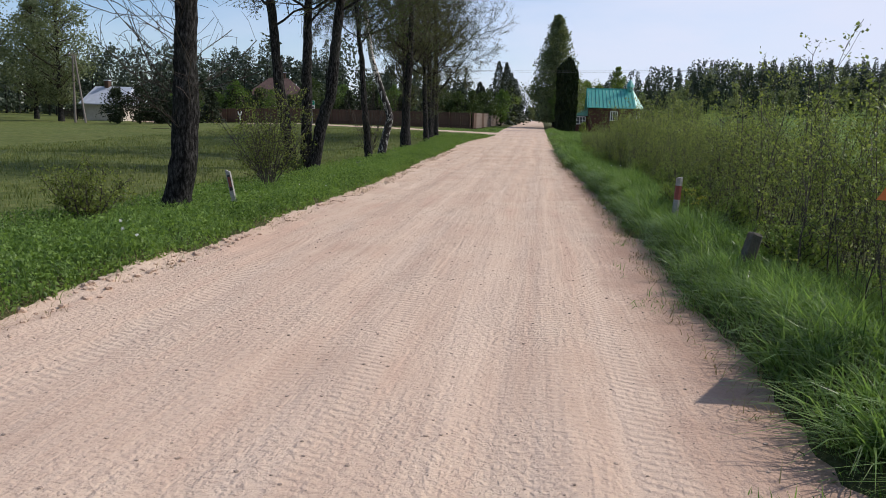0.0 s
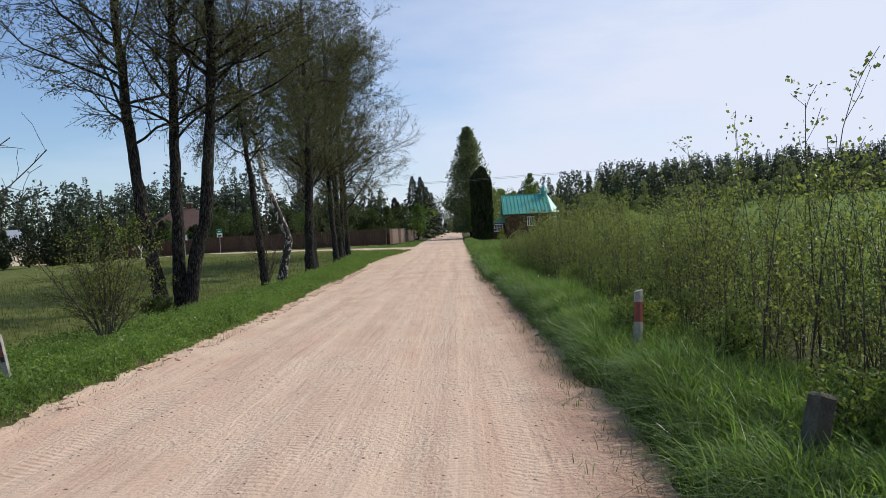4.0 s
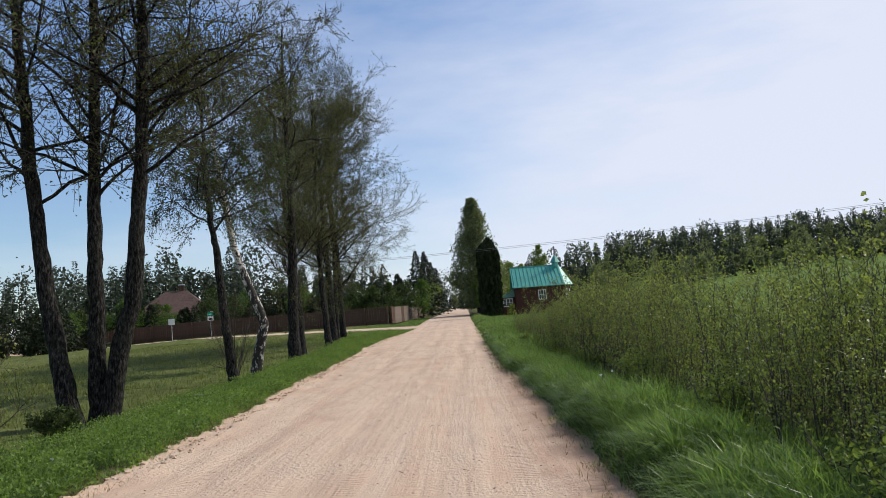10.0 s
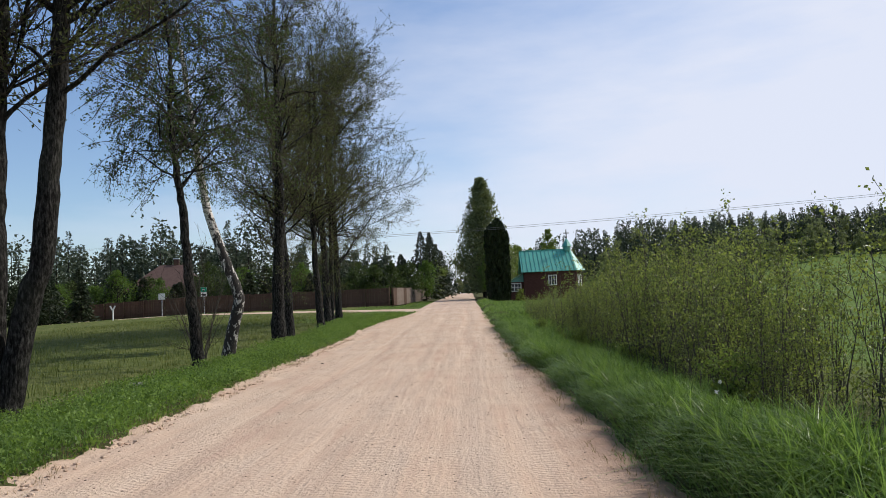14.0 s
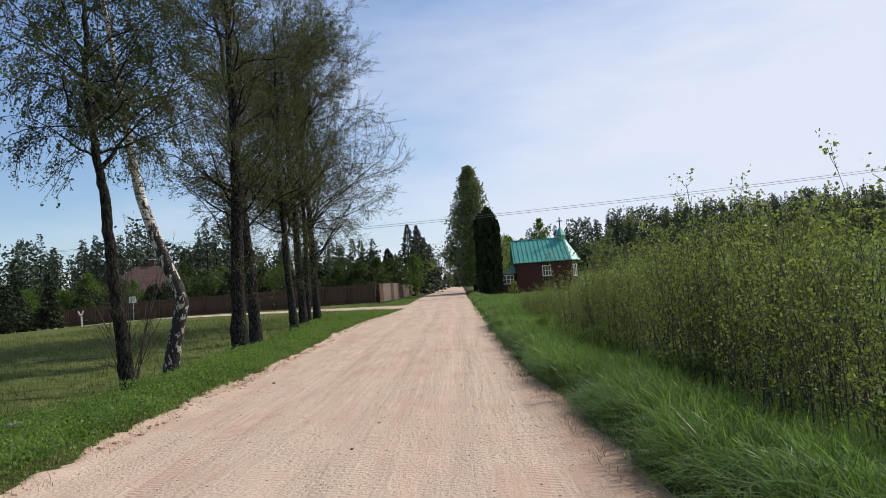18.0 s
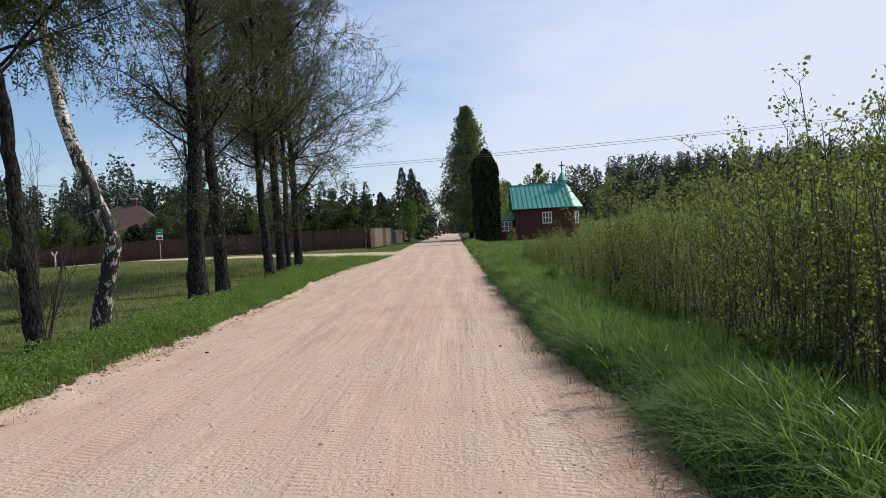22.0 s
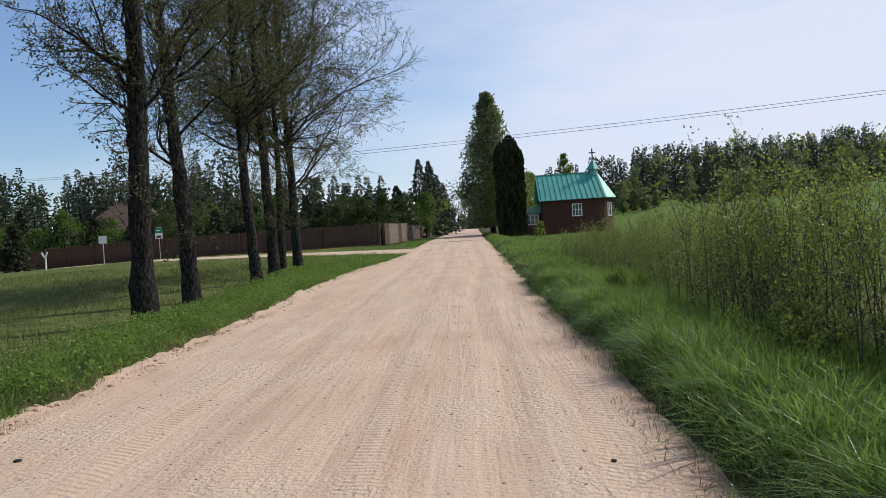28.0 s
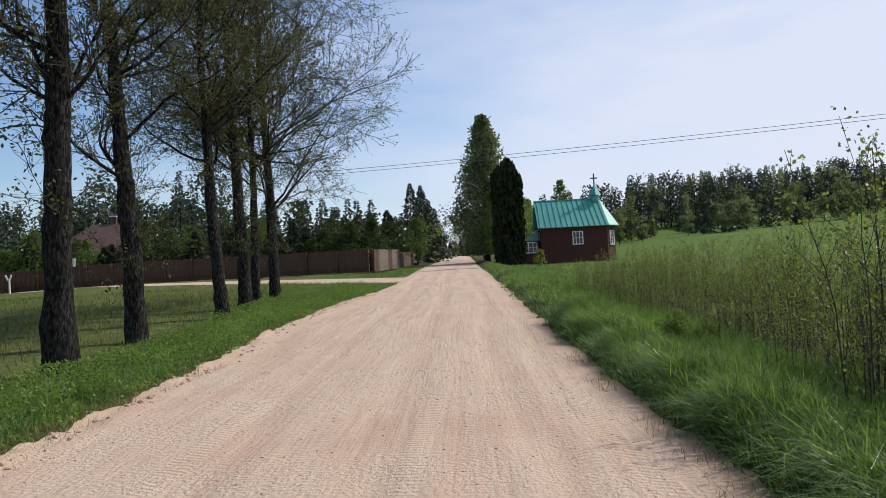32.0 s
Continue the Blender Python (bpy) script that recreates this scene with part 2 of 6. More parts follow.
def meadow_mat():
    m, nt, b = material("meadow", 0.95, 0.1)
    v = coords(nt)
    n1 = noise_tex(nt, v, 0.12, 4, 0.6)
    n2 = noise_tex(nt, v, 2.2, 5, 0.7)
    n3 = noise_tex(nt, v, 25.0, 3, 0.7)
    col = ramp(nt, n2, (0.3, (0.045, 0.058, 0.017)), (0.5, (0.095, 0.12, 0.03)), (0.7, (0.175, 0.18, 0.065)))
    col = mix_col(nt, math_node(nt, "MULTIPLY", ramp(nt, n1, (0.42, (0, 0, 0)), (0.62, (1, 1, 1))), 0.5), col, (0.13, 0.135, 0.042))
    cx = nt.nodes.new("ShaderNodeSeparateXYZ")
    nt.links.new(v, cx.inputs[0])
    for lo, hi in ((-7.6, -6.0), (5.6, 4.8)):
        mr = nt.nodes.new("ShaderNodeMapRange")
        mr.inputs["From Min"].default_value, mr.inputs["From Max"].default_value = lo, hi
        nt.links.new(math_node(nt, "ADD", cx.outputs[0], math_node(nt, "MULTIPLY", math_node(nt, "SUBTRACT", n2, 0.5), 1.6)), mr.inputs["Value"])
        strip = mr.outputs[0] if lo < 0 else math_node(nt, "MULTIPLY", strip, mr.outputs[0])
    col = mix_col(nt, math_node(nt, "MULTIPLY", strip, 0.8), col, ramp(nt, n3, (0.35, (0.03, 0.034, 0.014)), (0.7, (0.085, 0.08, 0.035))))
    crop = nt.nodes.new("ShaderNodeMapRange")
    crop.inputs["From Min"].default_value, crop.inputs["From Max"].default_value = 7.5, 9.0
    nt.links.new(math_node(nt, "ADD", cx.outputs[0], math_node(nt, "MULTIPLY", n2, 1.5)), crop.inputs["Value"])
    col = mix_col(nt, crop.outputs[0], col, ramp(nt, n2, (0.3, (0.07, 0.12, 0.022)), (0.7, (0.125, 0.185, 0.038))))
    nt.links.new(col, b.inputs["Base Color"])
    bump(nt, b, math_node(nt, "ADD", n2, math_node(nt, "MULTIPLY", n3, 0.6)), 0.9, 0.08)
    return m


M_SAND = sand_mat()
M_MEADOW = meadow_mat()
M_BARK = bark_mat("alder_bark", (0.006, 0.0055, 0.005), (0.036, 0.034, 0.031))
M_TWIG = simple("twig_bark", (0.032, 0.026, 0.019), (0.082, 0.066, 0.049), 6, 0.9, 0.2)
M_STEM = simple("alder_stem", (0.03, 0.025, 0.02), (0.11, 0.096, 0.078), 8, 0.8, 0.2)
M_LEAF_TREE = leaf_mat("spring_leaf_olive", (0.05, 0.06, 0.024), (0.14, 0.158, 0.064), 0.4)
M_LEAF_ALDER = leaf_mat("alder_leaf", (0.07, 0.1, 0.03), (0.275, 0.32, 0.105), 0.5, 0.4)
M_LEAF_DARK = leaf_mat("dark_green_leaf", (0.025, 0.045, 0.014), (0.08, 0.11, 0.035), 0.35)
M_LEAF_BUSH = leaf_mat("bush_leaf", (0.08, 0.11, 0.025), (0.25, 0.29, 0.08), 0.5)
M_LEAF_BIRCH = leaf_mat("birch_leaf", (0.05, 0.10, 0.02), (0.13, 0.20, 0.05), 0.45)
M_GRASS = leaf_mat("verge_grass", (0.028, 0.064, 0.015), (0.24, 0.36, 0.115), 0.5, 0.34)
M_HERB = leaf_mat("verge_herb_leaf", (0.04, 0.085, 0.016), (0.235, 0.345, 0.085), 0.47, 0.42)
M_GRASS_FIELD = leaf_mat("meadow_grass", (0.06, 0.09, 0.02), (0.20, 0.215, 0.075), 0.4, 0.5)
M_STRAW = leaf_mat("dry_straw", (0.20, 0.15, 0.08), (0.36, 0.28, 0.16), 0.2, 0.7)
M_CONIFER = leaf_mat("conifer_needles", (0.011, 0.018, 0.010), (0.042, 0.056, 0.026), 0.1)
M_PINE = leaf_mat("pine_needles", (0.03, 0.045, 0.032), (0.085, 0.108, 0.066), 0.1)
M_THUJA = leaf_mat("thuja_scales", (0.008, 0.016, 0.007), (0.028, 0.04, 0.014), 0.1)
M_LEAF_FAR = leaf_mat("far_birch_leaf", (0.09, 0.112, 0.055), (0.215, 0.245, 0.13), 0.38)
M_WILLOW = leaf_mat("light_green_leaf", (0.10, 0.15, 0.035), (0.22, 0.28, 0.08), 0.4)


# ---- mesh helpers ----
def mesh_np(name, V, F, mat, smooth=False):
    """A mesh from arrays: V (n, 3), F (m, 3 or 4)."""
    V = np.asarray(V, dtype=np.float32)
    F = np.asarray(F, dtype=np.int32)
    k = F.shape[1]
    me = bpy.data.meshes.new(name)
    me.vertices.add(len(V))
    me.vertices.foreach_set("co", V.ravel())
    me.loops.add(F.size)
    me.loops.foreach_set("vertex_index", F.ravel())
    me.polygons.add(len(F))
    me.polygons.foreach_set("loop_start", np.arange(0, F.size, k, dtype=np.int32))
    me.polygons.foreach_set("use_smooth", np.full(len(F), smooth))
    me.update(calc_edges=True)
    me.materials.append(mat)
    return me


def part(name, bm, mat, parent, label=""):
    """Links a bmesh or a mesh as one object under a thing or a part."""
    if isinstance(bm, bmesh.types.BMesh):
        me = bpy.data.meshes.new(name)
        bm.to_mesh(me)
        bm.free()
        me.materials.append(mat)
    else:
        me = bm
    ob = new(name, me)
    ob.parent = parent
    return tagged(ob, label)


def empty(name, x=0.0, y=0.0, z=0.0, rz=0.0):
    ob = new(name)
    ob.empty_display_size = 0.2
    ob.matrix_basis = pose(x, y, z, 0, 0, rz)
    return ob


def box(bm, x0, x1, y0, y1, z0, z1, bevel=0.0):
    m = Matrix.Translation(((x0 + x1) / 2, (y0 + y1) / 2, (z0 + z1) / 2)) @ Matrix.Diagonal((x1 - x0, y1 - y0, z1 - z0, 1))
    vs = bmesh.ops.create_cube(bm, size=1, matrix=m)["verts"]
    if bevel:
        es = list({e for v in vs for e in v.link_edges})
        bmesh.ops.bevel(bm, geom=es, offset=bevel, segments=1, affect="EDGES")
    return bm


def boxed(*a, bevel=0.0):
    return box(bmesh.new(), *a, bevel=bevel)


def cyl(r0, r1, z0, z1, sides=10, x=0.0, y=0.0):
    bm = bmesh.new()
    bmesh.ops.create_cone(bm, cap_ends=True, segments=sides, radius1=r0, radius2=r1, depth=z1 - z0,
                          matrix=Matrix.Translation((x, y, (z0 + z1) / 2)))
    return bm


def poly(verts, faces):
    bm = bmesh.new()
    vs = [bm.verts.new(v) for v in verts]
    for f in faces:
        bm.faces.new([vs[i] for i in f])
    bmesh.ops.recalc_face_normals(bm, faces=bm.faces)
    return bm


LATTICE = np.random.default_rng(5).random((256, 256)).astype(np.float32)


def vnoise(x, y, s, k=0):
    """Smooth value noise in 0..1 with cells of s metres."""
    x, y = np.asarray(x) / s + 17.3 * k + 100, np.asarray(y) / s + 9.1 * k + 100
    xi, yi = np.floor(x).astype(int), np.floor(y).astype(int)
    fx, fy = x - xi, y - yi
    fx, fy = fx * fx * (3 - 2 * fx), fy * fy * (3 - 2 * fy)
    a, b = LATTICE[xi % 256, yi % 256], LATTICE[(xi + 1) % 256, yi % 256]
    c, d = LATTICE[xi % 256, (yi + 1) % 256], LATTICE[(xi + 1) % 256, (yi + 1) % 256]
    return (a * (1 - fx) + b * fx) * (1 - fy) + (c * (1 - fx) + d * fx) * fy


def sstep(a, b, x):
    t = np.clip((np.asarray(x, dtype=float) - a) / (b - a), 0, 1)
    return t * t * (3 - 2 * t)


# ---- the lie of the land ----
def base_z(x, y):
    x, y = np.asarray(x, dtype=float), np.asarray(y, dtype=float)
    z = np.interp(y, [-20, 25, 33, 41, 45, 50, 58, 70, 82, 95, 200, 330, 600], [0, 0, .05, .18, .33, .48, .75, 1.0, 1.17, 1.35, 3.1, 4.2, 5])
    z = z - 0.45 * sstep(-24, -46, x) * sstep(35, 70, y)
    w = sstep(8, 40, x)
    return z + w * np.clip((y - 80) * 0.028, 0, 7) + w * np.clip((y - 175) * 0.06, 0, 6) + w * np.clip((x - 40) * 0.025, 0, 5)


def left_edge(y):
    return np.interp(y, [-12, 8, 18, 25, 31, 45, 52, 58, 59.5, 90, 300], [-3.2, -3.28, -3.42, -3.7, -3.98, -4.1, -3.8, -3.1, -2.9, -3.4, -2.8])


def right_edge(y):
    return np.interp(y, [-12, 20, 26, 31, 44, 68, 90, 300], [1.84, 1.83, 1.7, 1.52, 1.42, 1.2, 1.2, 1.9])


SIDE = np.array([(-1.0, 64.5), (-5.5, 68.5), (-11, 73.5), (-18, 80.0), (-26, 84.8), (-36, 88.5), (-60, 97)])


def side_dist(x, y):
    """Distance to the middle line of the side road."""
    x, y = np.asarray(x, dtype=float), np.asarray(y, dtype=float)
    best = np.full(np.broadcast(x, y).shape, 1e9)
    for (ax, ay), (bx, by) in zip(SIDE[:-1], SIDE[1:]):
        dx, dy = bx - ax, by - ay
        t = np.clip(((x - ax) * dx + (y - ay) * dy) / (dx * dx + dy * dy), 0, 1)
        best = np.minimum(best, np.hypot(x - ax - t * dx, y - ay - t * dy))
    return best


def edge_wander(x, y):
    """How far the grass edge strays to and fro."""
    return (vnoise(x, y, 1.6) - 0.5) * 0.16 + (vnoise(x, y, 0.37, 3) - 0.5) * 0.07


def off_road(x, y):
    """How far a place lies outside the sand of both roads; negative on it."""
    w = edge_wander(x, y)
    main = np.maximum(left_edge(y) - x, x - right_edge(y)) + w
    main = np.where(np.asarray(y) < -11.5, 9.0, main)
    return np.minimum(main, side_dist(x, y) - 1.9 + w)


def road_z(x, y):
    rise = 0.085 * (1 - sstep(33, 60, y)) + 0.03
    mid = (left_edge(y) + right_edge(y)) / 2
    return base_z(x, y) + rise + 0.03 * (1 - ((x - mid) / 2.7) ** 2)


def ground_z(x, y):
    x, y = np.asarray(x, dtype=float), np.asarray(y, dtype=float)
    o = off_road(x, y)
    rise = 0.085 * (1 - sstep(33, 60, y)) + 0.03
    right = x > (left_edge(y) + right_edge(y)) / 2
    fade = np.where(right, 1 - sstep(0.9, 2.2, o), 1 - sstep(0.4, 2.6, o))
    lip = np.where(right, 0.19 * sstep(0.02, 0.42, o) * (1 - sstep(0.8, 1.7, o)) * (0.5 + 0.9 * vnoise(x, y, 0.9, 31)), 0.07 * sstep(-0.12, 0.1, o) * (1 - sstep(0.6, 1.6, o)) * (1 - sstep(45, 60, y)))
    bumps = (vnoise(x, y, 1.1, 1) - 0.5) * 0.10 + (vnoise(x, y, 4.0, 2) - 0.5) * 0.16
    bumps = bumps * sstep(-0.1, 0.8, o)
    return base_z(x, y) + rise * fade + lip + bumps - 0.14 * (1 - sstep(-0.22, 0.02, o))


def grid_mesh(name, xs, ys, zf, mat, smooth=True):
    X, Y = np.meshgrid(xs, ys)
    V = np.stack([X, Y, zf(X, Y)], -1).reshape(-1, 3)
    n, m = len(ys), len(xs)
    i = (np.arange(n - 1)[:, None] * m + np.arange(m - 1)[None]).ravel()
    return mesh_np(name, V, np.stack([i, i + 1, i + m + 1, i + m], -1), mat, smooth)


def steps(*runs):
    """Coordinates from runs of (start, end, step), end to end."""
    out = [np.arange(a, b, s) for a, b, s in runs]
    return np.concatenate(out + [[runs[-1][1]]])


gx = steps((-1500, -300, 200), (-300, -100, 25), (-100, -30, 3.5), (-30, -10, 0.8), (-10, 5.5, 0.16), (5.5, 12, 0.5), (12, 60, 3), (60, 300, 20), (300, 1500, 200))
gy = steps((-300, -40, 40), (-40, -3, 2), (-3, 62, 0.27), (62, 100, 0.5), (100, 200, 4), (200, 500, 25), (500, 2500, 250))
ground = new("ground", grid_mesh("ground", gx, gy, ground_z, M_MEADOW))
tagged(ground, "rough green meadow and grassy road verges", "ground", kind="structure")


def road_surface(x, y):
    z = road_z(x, y)
    # shallow wheel ruts and loose ridges
    for c, d in ((-2.2, 0.02), (-0.9, 0.016), (0.35, 0.02), (1.05, 0.014)):
        wob = (vnoise(y * 0 + c, y, 9.0, 4) - 0.5) * 0.4
        z = z - d * np.exp(-((x - c - wob) / 0.22) ** 2)
    z = z + (vnoise(x, y * 0.25, 0.22, 6) - 0.5) * 0.02 + (vnoise(x, y, 0.5, 7) - 0.5) * 0.014
    o = off_road(x, y)
    left = (x < -1.0) * (1 - sstep(45, 60, y))
    foot = -0.34 + 0.2 * vnoise(x, y, 0.4, 9)
    z = z + left * 0.045 * sstep(0, 1, (o - foot) / 0.22) * (0.6 + 0.6 * vnoise(x, y, 0.6, 10))
    z = z + np.where(x > 0, 0.45, 1.0) * np.exp(-(o / 0.2) ** 2) * ((vnoise(x, y, 0.15, 16) - 0.5) * 0.05 + (vnoise(x, y, 0.34, 17) - 0.45) * 0.03)
    return z - 0.35 * sstep(0.15, 0.5, o) + np.where(x > 0, 0.012, 0.035) * np.exp(-((o + 0.28) / 0.16) ** 2) * vnoise(x, y, 0.35, 8) * 1.2


ry = steps((-12, -1.5, 0.5), (-1.5, 40, 0.07), (40, 62, 0.2), (62, 110, 0.8), (110, 300, 5))
RX, RY = np.meshgrid(np.linspace(0, 1, 88), ry)
RXX = left_edge(RY) - 0.6 + RX * (right_edge(RY) - left_edge(RY) + 1.2)
rv = np.stack([RXX, RY, road_surface(RXX, RY)], -1).reshape(-1, 3)
ri = (np.arange(len(ry) - 1)[:, None] * 88 + np.arange(87)[None]).ravel()
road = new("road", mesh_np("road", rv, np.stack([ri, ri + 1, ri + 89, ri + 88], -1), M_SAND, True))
tagged(road, "pale pinkish sandy dirt road with tyre tracks", "road", kind="structure")

sd = np.concatenate([[0], np.cumsum(np.hypot(*np.diff(SIDE, axis=0).T))])
st = np.linspace(0, sd[-1], 160)
sxy = np.stack([np.interp(st, sd, SIDE[:, 0]), np.interp(st, sd, SIDE[:, 1])], -1)
sn = np.gradient(sxy, axis=0)
sn = np.stack([-sn[:, 1], sn[:, 0]], -1) / np.hypot(sn[:, 0], sn[:, 1])[:, None]
sv = sxy[:, None, :] + sn[:, None, :] * np.linspace(-2.3, 2.3, 14)[None, :, None]
SX, SY = sv[..., 0], sv[..., 1]
sv = np.stack([SX, SY, base_z(SX, SY) + 0.035 + 0.085 * (1 - sstep(33, 60, SY))], -1).reshape(-1, 3)
si = (np.arange(159)[:, None] * 14 + np.arange(13)[None]).ravel()
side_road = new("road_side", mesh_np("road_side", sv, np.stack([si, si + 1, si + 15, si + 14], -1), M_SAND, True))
tagged(side_road, "sandy side road branching off beside the fence", "road", kind="structure")


# ---- plants ----
def rand_dirs(rng, n):
    v = rng.normal(size=(n, 3))
    return v / np.linalg.norm(v, axis=1, keepdims=True)


def tubes(pts, rad, sides):
    """Tubes round polylines: pts (m, n, 3), rad (m, n)."""
    m, n, _ = pts.shape
    tan = np.gradient(pts, axis=1)
    tan /= np.linalg.norm(tan, axis=2, keepdims=True) + 1e-9
    ref = np.where(np.abs(tan[..., 2:3]) > 0.9, np.array([1.0, 0, 0]), np.array([0, 0, 1.0]))
    a = np.cross(tan, ref)
    a /= np.linalg.norm(a, axis=2, keepdims=True) + 1e-9
    b = np.cross(tan, a)
    ang = np.arange(sides) * 2 * math.pi / sides
    ring = a[:, :, None] * np.cos(ang)[None, None, :, None] + b[:, :, None] * np.sin(ang)[None, None, :, None]
    V = (pts[:, :, None] + ring * rad[:, :, None, None]).reshape(-1, 3)
    base = np.arange(m)[:, None, None] * n * sides + np.arange(n - 1)[None, :, None] * sides
    k = np.arange(sides)[None, None, :]
    k2 = (k + 1) % sides
    F = np.stack([base + k, base + k2, base + sides + k2, base + sides + k], -1).reshape(-1, 4)
    return V, F


def grow(rng, pts, rad, kids, t0, t1, angle, length, n, up=0.0, wig=0.15, thick=0.55, taper=0.25, low_long=0.0):
    """Child branches along parent polylines; all have n points."""
    m, pn, _ = pts.shape
    idx = np.repeat(np.arange(m), kids)
    c = len(idx)
    t = rng.uniform(t0, t1, c)
    f = t * (pn - 1)
    i = np.minimum(f.astype(int), pn - 2)
    w = (f - i)[:, None]
    start = pts[idx, i] * (1 - w) + pts[idx, i + 1] * w
    tan = pts[idx, i + 1] - pts[idx, i]
    tan /= np.linalg.norm(tan, axis=1, keepdims=True) + 1e-9
    side = np.cross(tan, rand_dirs(rng, c))
    side /= np.linalg.norm(side, axis=1, keepdims=True) + 1e-9
    an = np.radians(angle + rng.normal(0, 10, c))[:, None]
    d = tan * np.cos(an) + side * np.sin(an)
    ln = length * rng.uniform(0.55, 1.15, c) * (1 + low_long * (0.5 - t))
    r0 = np.minimum((rad[idx, i] * (1 - w[:, 0]) + rad[idx, i + 1] * w[:, 0]) * thick, 0.4)
    out = np.zeros((c, n, 3))
    out[:, 0] = start
    for k in range(1, n):
        d = d + rng.normal(0, wig, (c, 3)) + np.array([0, 0, up])
        d /= np.linalg.norm(d, axis=1, keepdims=True)
        out[:, k] = out[:, k - 1] + d * (ln / (n - 1))[:, None]
    r = r0[:, None] * np.linspace(1, taper, n)[None]
    return out, r


def leaves(rng, centers, size, flat=0.0, aspect=0.6):
    """Folded leaf quads at the given centres."""
    c = len(centers)
    d = rand_dirs(rng, c)
    s = np.cross(d, rand_dirs(rng, c))
    s /= np.linalg.norm(s, axis=1, keepdims=True) + 1e-9
    ln = (size * rng.uniform(0.6, 1.3, c))[:, None]
    nrm = np.cross(d, s)
    V = np.stack([centers, centers + d * ln * 0.5 + s * ln * aspect * 0.5 + nrm * ln * 0.08, centers + d * ln,
                  centers + d * ln * 0.5 - s * ln * aspect * 0.5 + nrm * ln * 0.08], 1).reshape(-1, 3)
    return V, np.arange(c * 4).reshape(-1, 4)


def along(rng, pts, per, t0=0.2, spread=0.05):
    """Places scattered along polylines."""
    m, n, _ = pts.shape
    idx = np.repeat(np.arange(m), per)
    f = rng.uniform(t0, 1, len(idx)) * (n - 1)
    i = np.minimum(f.astype(int), n - 2)
    w = (f - i)[:, None]
    return pts[idx, i] * (1 - w) + pts[idx, i + 1] * w + rng.normal(0, spread, (len(idx), 3))


def joined(*vf):
    V, F, o = [], [], 0
    for v, f in vf:
        V.append(v)
        F.append(f + o)
        o += len(v)
    return np.concatenate(V), np.concatenate(F)


def trunk_line(rng, h, r, lean, wob, n=14, flare=1.35, bend=None, knots=0):
    t = np.linspace(0, 1, n)
    p = np.zeros((1, n, 3))
    p[0, :, 0] = lean[0] * t * h + np.cumsum(rng.normal(0, wob, n)) * t
    p[0, :, 1] = lean[1] * t * h + np.cumsum(rng.normal(0, wob, n)) * t
    p[0, :, 2] = t * h - 0.12
    if bend is not None:
        p[0, :, 0] += np.interp(t * h, bend[0], bend[1])
    rad = r * (1 - 0.86 * t ** 0.9)
    rad = rad * (1 + (flare - 1) * np.exp(-t * h / 0.35))
    if knots:
        u = np.linspace(0, 1, 64)
        q = np.stack([np.interp(u, t, p[0, :, k]) for k in range(3)], -1)
        if bend is not None:
            q[:, 0] += np.interp(u * h, bend[0], bend[1]) - np.interp(u, t, np.interp(t * h, bend[0], bend[1]))
        own = np.random.default_rng(knots)
        q[:, :2] += own.normal(0, 0.012, (64, 2))
        flared = np.interp(u, t, r * (1 - 0.86 * t ** 0.9)) * (1 + (flare - 1) * np.exp(-u * h / 0.3))
        return q[None], (flared * (1 + own.normal(0, 0.045, 64)))[None]
    return p, rad[None]


def add_limbs(a, ar, sides, ob):
    """Each limb is a part of its own."""
    for k in range(len(a)):
        part("limb", mesh_np("limb", *tubes(a[k:k + 1], ar[k:k + 1], sides), M_BARK, True), None, ob)


